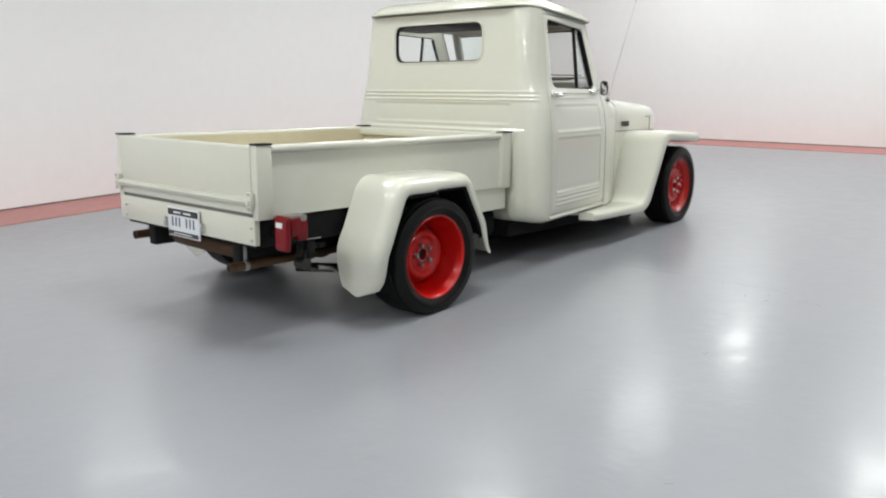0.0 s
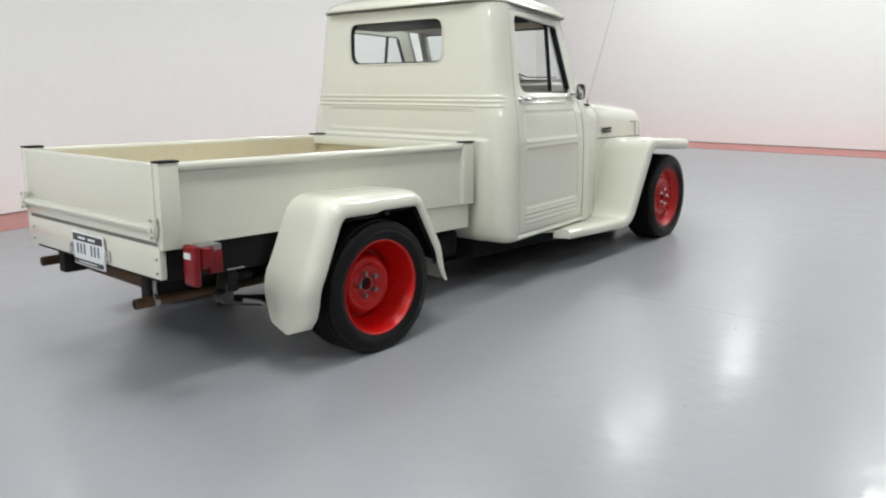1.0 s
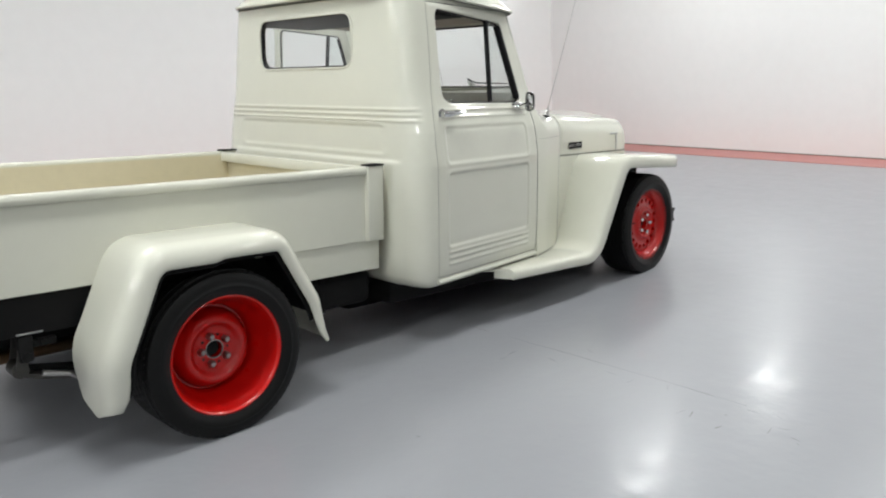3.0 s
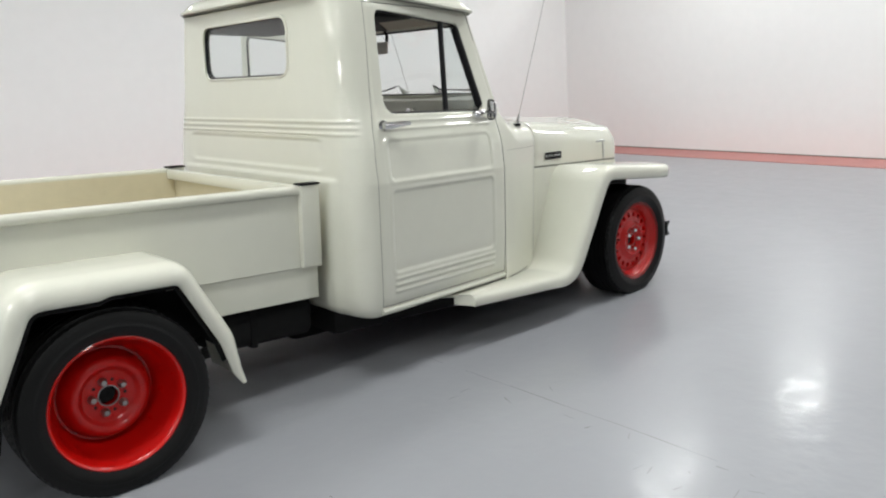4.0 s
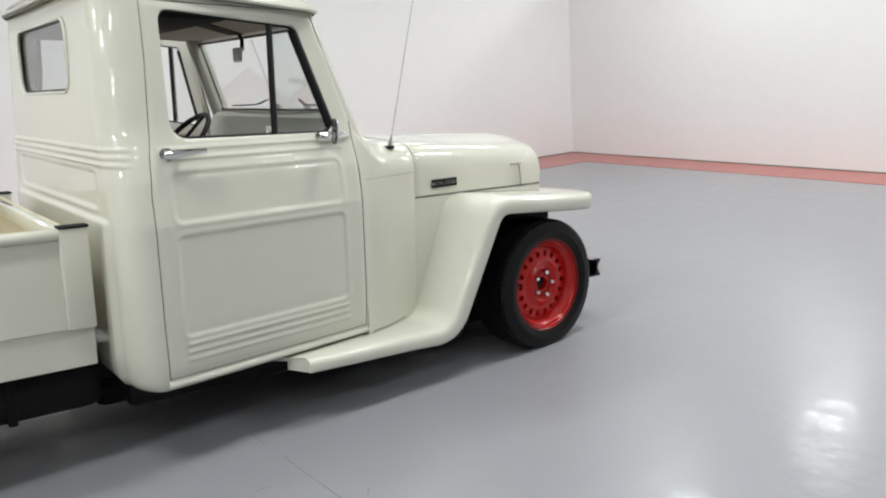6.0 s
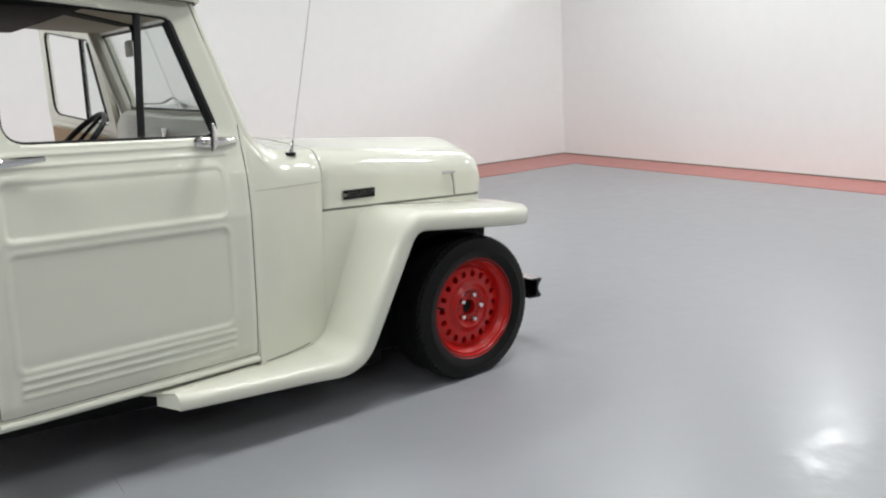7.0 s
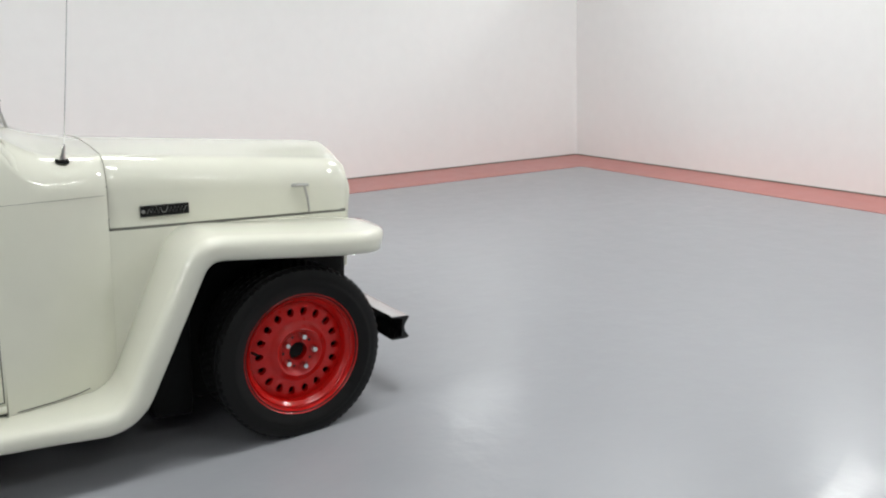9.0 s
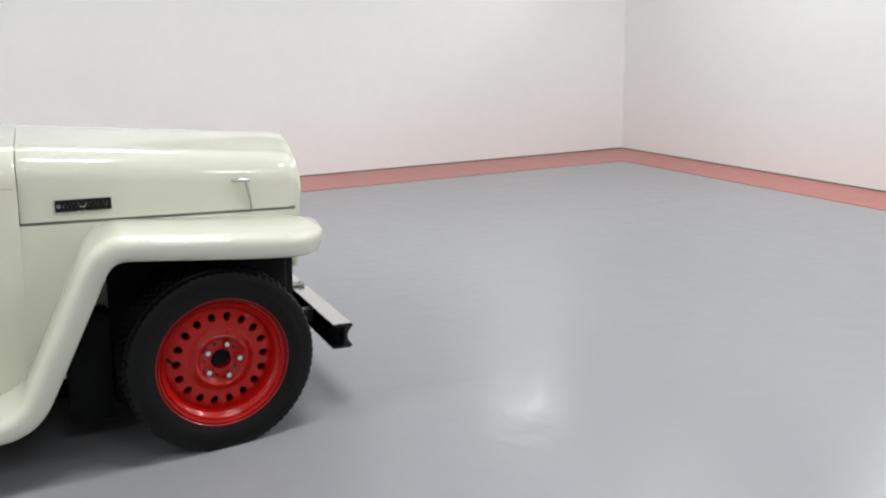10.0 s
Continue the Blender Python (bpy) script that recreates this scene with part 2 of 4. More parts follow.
def smooth_line(points, steps=8):
    """A soft line through points (Catmull-Rom)."""
    pts = [Vector(p) for p in points]
    out = []
    for i in range(len(pts) - 1):
        p0, p1, p2, p3 = pts[max(i - 1, 0)], pts[i], pts[i + 1], pts[min(i + 2, len(pts) - 1)]
        for k in range(steps):
            t = k / steps
            out.append(0.5 * ((2 * p1) + (p2 - p0) * t + (2 * p0 - 5 * p1 + 4 * p2 - p3) * t * t + (3 * p1 - p0 - 3 * p2 + p3) * t ** 3))
    out.append(pts[-1])
    return out


def mirrored(bm, side):
    """Built for the right-hand side (y < 0); side 1 flips it to the left."""
    if side > 0:
        for v in bm.verts:
            v.co.y = -v.co.y
    return bm


def lerp(table, x):
    for (a, va), (b, vb) in zip(table, table[1:]):
        if x <= b:
            return va + (vb - va) * max(0.0, (x - a)) / (b - a)
    return table[-1][1]


def step(x, a, b):
    t = max(0.0, min(1.0, (x - a) / (b - a)))
    return t * t * (3 - 2 * t)


def cut(ob, cutter_bm):
    """Takes a body out of an object for good."""
    me = bpy.data.meshes.new("cutter")
    finish(cutter_bm)
    cutter_bm.to_mesh(me)
    cutter_bm.free()
    c = new("cutter", me)
    mod = ob.modifiers.new("cut", "BOOLEAN")
    mod.object, mod.operation, mod.solver = c, "DIFFERENCE", "EXACT"
    c.parent, c.matrix_parent_inverse = ob.parent, Matrix()
    bpy.context.view_layer.update()
    done = bpy.data.meshes.new_from_object(ob.evaluated_get(bpy.context.evaluated_depsgraph_get()))
    ob.modifiers.clear()
    old, ob.data = ob.data, done
    done.name = old.name
    bpy.data.objects.remove(c)
    return ob


def solid(bm, thick):
    """Gives a sheet thickness, inwards from its face normals."""
    bmesh.ops.recalc_face_normals(bm, faces=bm.faces)
    bmesh.ops.solidify(bm, geom=bm.faces[:], thickness=thick)
    return bm


# ---- the room ----
T, WALL_H = 0.14, 2.5
HX0, HX1, HY0, HY1 = -12.0, 13.5, -11.0, 9.5
CORNER = pose(8.951, 4.646, 0, 0, 0, -1.78)


def room():
    fl = part("floor", box(HX0 - T, HX1 + T, HY0 - T, HY1 + T, -0.25, 0.0), FLOOR)
    tagged(fl, "glossy grey epoxy painted concrete floor", "floor", kind="structure")
    for name, b in (("hall_wall_west", (HX0 - T, HX0, HY0 - T, HY1 + T)), ("hall_wall_south", (HX0, HX1, HY0 - T, HY0)),
                    ("hall_wall_east", (HX1, HX1 + T, HY0 - T, HY1 + T)), ("hall_wall_north", (HX0, HX1, HY1, HY1 + T))):
        w = part(name, box(*b, 0.0, CEIL), HALL if "south" in name else WALL)
        tagged(w, "unseen hall wall, greyed to dim reflections" if "south" in name else "plain white painted showroom wall", "wall", kind="structure")
    ce = part("ceiling", box(HX0 - T, HX1 + T, HY0 - T, HY1 + T, CEIL, CEIL + 0.15), CEILING)
    tagged(ce, "plain white ceiling over the showroom", "ceiling", kind="structure")
    # the two partition walls meet in a corner; the floor band and the joint run along them
    long_e, long_n, bw, bn = -13.2, -17.5, 0.64, 0.90
    for name, b, z, mat, label, cat in (
            ("wall_east", (0, T, long_e, T), (0.0, WALL_H), WALL, "plain white painted showroom wall", "wall"),
            ("wall_north", (long_n, 0, 0, T), (0.0, WALL_H), WALL, "plain white painted showroom wall", "wall"),
            ("floor_border_east", (-bw, 0, long_e, 0), (-0.02, 0.004), BAND, "red painted border band along the floor edge", "floor band"),
            ("floor_border_north", (long_n, -bw, -bn, 0), (-0.02, 0.004), BAND, "red painted border band along the floor edge", "floor band"),
            ("trim_east", (-0.006, 0, long_e, 0), (0.004, 0.016), SEAM, "thin dark joint where wall meets floor", "trim"),
            ("trim_north", (long_n, -0.006, -0.006, 0), (0.004, 0.016), SEAM, "thin dark joint where wall meets floor", "trim")):
        o = part(name, box(*b, *z), mat)
        o.matrix_basis = CORNER
        tagged(o, label, cat, kind="structure")


room()


def ceiling_light(x, y):
    L = thing("ceiling_light", "white strip light with four lit fluorescent tubes on the ceiling", "ceiling light", pose(x, y, CEIL), "ceiling lights")
    part("housing", box(-0.62, 0.62, -0.18, 0.18, -0.05, 0.0, 0.006), HOUSING, L)
    for s in (-0.12, -0.04, 0.04, 0.12):
        part("lamp_tube", tube([(-0.60, s, -0.075), (0.60, s, -0.075)], 0.016, segs=8), TUBE, L, "lit fluorescent tube")
    return L


def lamp_share(x, y):
    """How bright a fitting is next to its neighbours, set by hand to balance the light."""
    if y > 5:
        return 0.62
    if x > 10:
        return 1.35
    row = 0.62 if y == -5.0 else 0.93 if y > 0 else 1.14
    # x < -5 is boosted as extra light on the tailgate
    return row * (1.22 if x == 7.4 else 1.18 if x == -4.0 else 1.9 if x < -5 else 1.0)


first = ceiling_light(*LAMPS[0])
for spot in LAMPS[1:]:
    copy_thing(first, pose(*spot, CEIL))
for x, y in LAMPS:
    data = bpy.data.lights.new("strip_light", "AREA")
    data.shape, data.size, data.size_y, data.energy = "RECTANGLE", 1.25, 0.42, LAMP_W * lamp_share(x, y)
    data.color = (0.972, 1.0, 0.985)
    lamp = new("strip_light", data)
    lamp.matrix_basis = pose(x, y, CEIL - 0.10)


# ---- the pickup ----
RAKE = 3.3
truck = thing("pickup_truck", "cream vintage pickup truck with red steel wheels, parked indoors", "pickup truck", pose(0, 0, 0, 0, RAKE, 0))
CR, SR = math.cos(radians(RAKE)), math.sin(radians(RAKE))


def inbody(x, y, z):
    """A place in the room, told along the raked body."""
    return Vector((x * CR - z * SR, y, x * SR + z * CR))


XR, RC = 1.045, 0.14
WIDTH = [(0.355, 0.815), (0.362, 0.845), (0.375, 0.868), (0.40, 0.884), (0.45, 0.892), (0.60, 0.897), (0.95, 0.892), (1.10, 0.868),
         (1.19, 0.842), (1.27, 0.820), (1.50, 0.785), (1.70, 0.757), (1.745, 0.748)]
REAR = [(0.355, 0.08), (0.362, 0.05), (0.375, 0.028), (0.40, 0.012), (0.45, 0.004), (0.60, 0.0), (1.30, 0.0), (1.745, 0.012)]


def half_width(x, z):
    return lerp(WIDTH, z) - (0.172 + 0.02 * step(z, 1.05, 1.25)) * max(0.0, x - 1.2)


def pillar_x(z):
    """Front edge of the windscreen pillar."""
    return 2.125 - 0.353 * (z - 1.19) + 0.03 * min(1.0, max(0.0, (1.30 - z) / 0.13)) ** 2


def door_front(z):
    return min(2.055, pillar_x(z) - 0.035)


def cab_front(z):
    if z <= 1.17:
        return 2.068
    if z < 1.25:
        return 2.068 + (pillar_x(1.25) - 0.03 - 2.068) * step(z, 1.17, 1.25)
    return pillar_x(z) - 0.03


DOOR_LOW, DOOR_TOP, GAP = 0.418, 1.704, 0.004
DOOR_BACK = [(0.40, 1.167), (0.60, 1.160), (1.05, 1.158), (1.18, 1.171), (1.25, 1.182), (1.40, 1.192), (1.52, 1.200), (1.71, 1.203)]


def door_back(z):
    return lerp(DOOR_BACK, z)


def ridge(z, at, half=0.011, high=0.004):
    d = abs(z - at) / half
    return high * (1 - step(d, 0.0, 1.0)) if d < 1 else 0.0


def panel(x, z, x0, x1, z0, z1, r=0.03, edge=0.014, deep=0.0038):
    """Pressed-in panel: how far the sheet stands back, with a raised rim."""
    cx, cz, hx, hz = (x0 + x1) / 2, (z0 + z1) / 2, (x1 - x0) / 2 - r, (z1 - z0) / 2 - r
    dx, dz = abs(x - cx) - hx, abs(z - cz) - hz
    d = math.hypot(max(dx, 0), max(dz, 0)) + min(max(dx, dz), 0) - r
    return -deep * (1 - step(d, -edge, 0.0)) + 0.0018 * math.exp(-((d - 0.006) / 0.009) ** 2)


BEADS = (1.210, 1.184, 1.158)


def door_relief(x, z):
    o = 0.0
    if 1.205 < x < 2.0:
        fade = step(x, 1.205, 1.225) * (1 - step(x, 1.975, 2.0))
        o += fade * sum(ridge(z, b) for b in (1.207, 1.174))
        fade2 = step(x, 1.225, 1.245) * (1 - step(x, 1.95, 1.975))
        o += fade2 * sum(ridge(z, b, 0.0125, 0.0052) for b in (0.530, 0.502, 0.474))
    o += panel(x, z, 1.226, 1.962, 0.954, 1.130)
    o += panel(x, z, 1.226, 1.962, 0.555, 0.916)
    return o


def steps_between(values, size):
    out = []
    for a, b in zip(values, values[1:]):
        n = max(1, math.ceil((b - a) / size))
        out += [a + (b - a) * k / n for k in range(n)]
    return out + [values[-1]]


ZS = steps_between([0.355, 0.362, 0.375, 0.40, DOOR_LOW - GAP, 0.47, 0.60, 0.97, 1.02, 1.15, 1.25, 1.43, 1.68, DOOR_TOP + GAP, 1.74], 0.03)
ZS = sorted(set(round(z, 4) for z in ZS + [1.10 + 0.0045 * k for k in range(28)] + [0.95 + 0.006 * k for k in range(13)]))


def cab_row(z):
    """Half the cab's outline at a height, from the pillar round to the back's middle."""
    pts, zd = [], z
    xf, xd = cab_front(zd), door_front(zd) + GAP
    w = lambda x: -half_width(x, z)
    for k in range(3):
        x = xf + (xd - xf) * k / 2
        pts.append((x, w(x), z))
    n = 8
    for k in range(1, n):
        x = xd + (door_back(z) - GAP - xd) * k / n
        pts.append((x, w(x), z))
    x = door_back(z) - GAP
    back = XR + lerp(REAR, z)
    wc = half_width(1.2, z)
    pts.append((x, -wc, z))
    rc = RC - 0.02 * step(z, 1.2, 1.7)
    cx, cy = back + rc, -(wc - rc)
    if cx > x:
        cx = x
    for k in range(0, 13):
        t = radians(-90 - 90 * k / 12)
        lift = sum(ridge(z, b, 0.0115, 0.0052) for b in BEADS) * step(k, 3.5, 5.5)
        rr = 1.0
        pts.append((cx + (rc + lift) * math.cos(t) * rr * ((cx - back) / rc if k > 0 else 1), cy + (rc + lift) * math.sin(t), z))
    m = 28
    for k in range(1, m + 1):
        y = cy * (1 - k / m)
        lift = sum(ridge(z, b, 0.0115, 0.0052) for b in BEADS)
        lift += panel(abs(y), z, -0.64, 0.64, 0.998, 1.138, r=0.03) if z < 1.15 else 0.0
        lift += 0.012 * (1 - step(z, 0.955, 0.978))
        pts.append((back - lift, y, z))
    return pts


def cab():
    bm = bmesh.new()
    half = [cab_row(z) for z in ZS]
    low, high = DOOR_LOW - GAP, DOOR_TOP + GAP

    def skip(i, j):
        zc = (ZS[i] + ZS[i + 1]) / 2
        return 2 <= j < 10 and low < zc < high
    for side in (-1, 1):
        rows = [[Vector((p[0], p[1] * -side, p[2])) for p in row] for row in half]
        grid(rows, bm=bm, skip=skip)
    bmesh.ops.remove_doubles(bm, verts=bm.verts, dist=1e-5)
    solid(bm, 0.022)
    ob = part("cab_body", bm, CREAM, truck, "", 40)
    pts = rounded([(-0.390, 1.410), (0.430, 1.410), (0.430, 1.668), (-0.390, 1.668)], 0.075)
    cut(ob, loft([[Vector((x, p.x, p.y)) for p in pts] for x in (0.9, 1.2)]))
    # rolled lip, recessed rubber and pane
    mid = Vector((0.02, 1.539))

    def ring(x, grow):
        return [Vector((x, p.x + grow * math.copysign(1.0, p.x - mid.x), p.y + grow * math.copysign(1.0, p.y - mid.y))) for p in pts]
    part("window_lip", tube(ring(XR + 0.0035, 0.003), 0.006, segs=10, closed=True), CREAM, ob, "cream rolled lip round the rear window")
    rubber, _ = grid([ring(x, g) for x, g in ((XR + 0.009, 0.001), (XR + 0.010, -0.005), (XR + 0.018, -0.010), (XR + 0.030, -0.010), (XR + 0.032, 0.001), (XR + 0.009, 0.001))], True)
    bmesh.ops.remove_doubles(rubber, verts=rubber.verts, dist=1e-6)
    part("window_seal", rubber, GASKET, ob, "black rubber seal round the rear window")
    part("rear_window", loft([[Vector((x, p.x, p.y)) for p in pts] for x in (XR + 0.016, XR + 0.020)]), GLASS, ob, "clear glass rear window")
    return ob


cab_body = cab()


def gutter_z(x):
    return 1.758 - 0.048 * (x - XR) / 0.87


def roof():
    def ring(d, z):
        x0, x1 = XR - 0.014 + d, 1.945 - d * 1.1
        base = [(x1, -(0.650 - d)), (x1, 0.650 - d), (x0, 0.768 - d), (x0, -(0.768 - d))]
        r = max(0.03, 0.20 - d * 0.3)
        return [Vector((p.x, p.y, gutter_z(p.x) + z)) for p in rounded(base, [0.09, 0.09, r, r], 10)]
    prof = [(0.006, -0.010), (0.0, 0.0), (0.003, 0.012), (0.012, 0.026), (0.027, 0.043), (0.050, 0.059), (0.085, 0.073), (0.14, 0.086), (0.22, 0.097), (0.31, 0.104), (0.42, 0.108)]
    bm, vs = grid([ring(d, z) for d, z in prof], True)
    bm.faces.new(vs[-1])
    bm.faces.new(list(reversed(vs[0])))
    part("roof", bm, CREAM, truck, "cream rounded roof panel", 50)
    part("drip_rail", tube(ring(-0.007, -0.002), 0.008, segs=8, closed=True), CREAM, truck, "cream drip rail round the roof")
    part("roof_seam", tube(ring(-0.002, -0.013), 0.0032, segs=6, closed=True), SEAM, truck, "thin dark joint under the drip rail")
    part("headliner", loft([ring(0.04, -0.050), ring(0.04, -0.012)]), LINER, truck, "tan cloth headliner")


roof()

WINDOW = [(1.256, 1.238), (1.988, 1.232), (1.838, 1.645), (1.264, 1.680)]
WINDOW_R = [0.075, 0.05, 0.05, 0.045]


def door(side):
    zs = steps_between([DOOR_LOW, 0.47, 0.62, 0.92, 1.00, 1.13, 1.24, 1.68, DOOR_TOP], 0.02)
    zs = sorted(set(round(z, 4) for z in zs + [0.455 + 0.005 * k for k in range(27)] + [0.895 + 0.005 * k for k in range(17)] + [1.105 + 0.005 * k for k in range(25)]))
    n = 76
    ts = sorted(set([k / n for k in range(n + 1)] + [0.05 + 0.005 * k for k in range(13)] + [0.85 + 0.005 * k for k in range(14)]))
    rows = []
    for z in zs:
        row = []
        for t in ts:
            x = door_back(z) + t * (door_front(z) - door_back(z))
            edge = min(x - door_back(z), door_front(z) - x, z - DOOR_LOW, DOOR_TOP - z)
            row.append(Vector((x, -(half_width(x, z) + 0.002 + door_relief(x, z) - 0.004 * (1 - step(edge, 0.0, 0.008))), z)))
        rows.append(row)
    bm, _ = grid(rows)
    mirrored(bm, side)
    bmesh.ops.recalc_face_normals(bm, faces=bm.faces)
    if bm.faces[:][0].normal.y * side < 0:
        bmesh.ops.reverse_faces(bm, faces=bm.faces)
    bmesh.ops.solidify(bm, geom=bm.faces[:], thickness=0.03)
    d = part("door", bm, CREAM, truck, "cream door with pressed panels and open window", 40)
    pts = rounded(WINDOW, WINDOW_R, 7)
    cut(d, mirrored(loft([[Vector((p.x, y, p.y)) for p in pts] for y in (-1.0, -0.5)]), side))

    def on_door(p, out=0.0):
        return Vector((p.x, -(half_width(p.x, p.y) + out), p.y))
    seal = [on_door(p, -0.021) for p in pts]
    part("window_seal", mirrored(tube(seal, 0.0075, segs=8, closed=True), side), GASKET, d, "black rubber window seal")
    fw = [Vector((x, z)) for x, z in ((1.976, 1.258), (1.840, 1.632))]
    part("vent_frame", mirrored(tube([on_door(fw[0] + Vector((-0.012, 0)), -0.016), on_door(fw[1] + Vector((-0.012, 0)), -0.016)], 0.019, segs=8), side), GASKET, d, "black frame of the vent window")
    bar = [Vector((1.690, 1.244)), Vector((1.724, 1.660))]
    part("vent_bar", mirrored(tube([on_door(b, -0.014) for b in bar], 0.013, segs=8), side), GASKET, d, "black upright bar of the vent window")
    vent = [Vector(p) for p in ((1.690, 1.250), (1.962, 1.246), (1.828, 1.640), (1.724, 1.652))]
    part("vent_pane", mirrored(loft([[on_door(p, o) for p in vent] for o in (-0.020, -0.016)]), side), GLASS, d, "clear glass vent pane")
    zg = [DOOR_LOW + (DOOR_TOP - DOOR_LOW) * k / 24 for k in range(25)]
    loop = [Vector((door_back(z) - GAP / 2, z)) for z in zg] + [Vector((door_back(DOOR_TOP) + (door_front(DOOR_TOP) - door_back(DOOR_TOP)) * k / 12, DOOR_TOP + GAP / 2)) for k in range(1, 12)]
    loop += [Vector((door_front(z) + GAP / 2, z)) for z in reversed(zg)] + [Vector((door_back(DOOR_LOW) + (door_front(DOOR_LOW) - door_back(DOOR_LOW)) * k / 12, DOOR_LOW - GAP / 2)) for k in range(11, 0, -1)]
    part("door_gap", mirrored(tube([on_door(p, -0.005) for p in loop], 0.004, segs=6, closed=True), side), SEAM, d, "dark gap round the door")
    # chrome pull handle
    hx, hz = 1.225, 1.190
    hb = tube([on_door(Vector((hx, hz)), 0.0), on_door(Vector((hx, hz)), 0.035), on_door(Vector((hx + 0.02, hz)), 0.048), on_door(Vector((hx + 0.08, hz + 0.004)), 0.050), on_door(Vector((hx + 0.135, hz + 0.006)), 0.046)],
              [0.016, 0.015, 0.015, 0.012, 0.009], segs=10)
    tube([on_door(Vector((hx, hz)), -0.002), on_door(Vector((hx, hz)), 0.010)], 0.024, hb, 12)
    part("handle", mirrored(hb, side), CHROME, d, "chrome door handle")
    inner = grid([[on_door(Vector((1.23 + 0.70 * k / 8, z)), -0.045) for k in range(9)] for z in (0.52, 0.85, 1.17)])[0]
    part("door_card", mirrored(solid(inner, 0.006), side), TAN, d, "tan board lining inside the door")
    part("sill_trim", mirrored(tube([(x, -(half_width(x, 0.405) + 0.001), 0.395) for x in (1.16, 1.3, 1.6, 1.9, 2.06)], 0.012, segs=8), side), CREAM, d, "rounded sill lip under the door")
    return d


right_door = door(-1)
left_door = door(1)
# the driver's door stands open on its front hinges
HINGE = Vector((2.06, 0.715, 1.2))
left_door.matrix_basis = Matrix.Translation(HINGE + Vector((0, 0, -0.018))) @ Matrix.Rotation(radians(-70.5), 4, Vector((0.0, -0.075, 1.0))) @ Matrix.Translation(-HINGE)
tagged(left_door, "cream door standing open")
frame_line = [Vector((door_back(z) - 0.006, half_width(1.2, z) - 0.018, z)) for z in (0.44, 0.9, 1.2, 1.5, 1.69)]
frame_line += [Vector((x, half_width(x, 1.70) - 0.018, 1.700)) for x in (1.3, 1.6, 1.8)]
frame_line += [Vector((door_front(z) - 0.006, half_width(door_front(z), z) - 0.036, z)) for z in (1.68, 1.5, 1.35, 1.2, 0.9, 0.44)]
part("door_seal", tube(frame_line, 0.013, segs=8), GASKET, truck, "black rubber seal round the open doorway")


def mirror_arm():
    """Chrome door mirror: a teardrop foot along the door and a small square head."""
    def foot(x, out):
        return Vector((x, -(half_width(x, 1.217) + out), 1.217))
    bm = tube([foot(1.868, 0.006), foot(1.876, 0.010), foot(1.90, 0.014), foot(1.95, 0.014), foot(2.0, 0.010), foot(2.035, 0.006), foot(2.045, 0.004)], [0.006, 0.016, 0.022, 0.021, 0.016, 0.011, 0.004], segs=12)
    tube([foot(1.905, 0.02), foot(1.905, 0.05), foot(1.905, 0.085) + Vector((0, 0, 0.012))], [0.012, 0.009, 0.008], bm, 8)
    arm = part("mirror", bm, CHROME, right_door, "chrome door mirror foot")
    c = Vector((1.905, -0.812, 1.240))
    pts = rounded([(-0.038, -0.047), (0.038, -0.047), (0.038, 0.047), (-0.038, 0.047)], 0.026, 5)
    turn = Matrix.Rotation(radians(-19), 3, "Z")
    rows = [[c + turn @ Vector((dx, q.x * k, q.y * k)) for q in pts] for dx, k in ((-0.004, 0.97), (-0.003, 1.0), (0.002, 0.99), (0.008, 0.82), (0.012, 0.45))]
    part("mirror_head", loft(rows), CHROME, right_door, "chrome mirror head with dark rim")
    rim_line = [c + turn @ Vector((-0.007, q.x, q.y)) for q in pts]
    part("mirror_rim", tube(rim_line, 0.0024, segs=6, closed=True), GASKET, right_door, "dark rim of the door mirror")


mirror_arm()


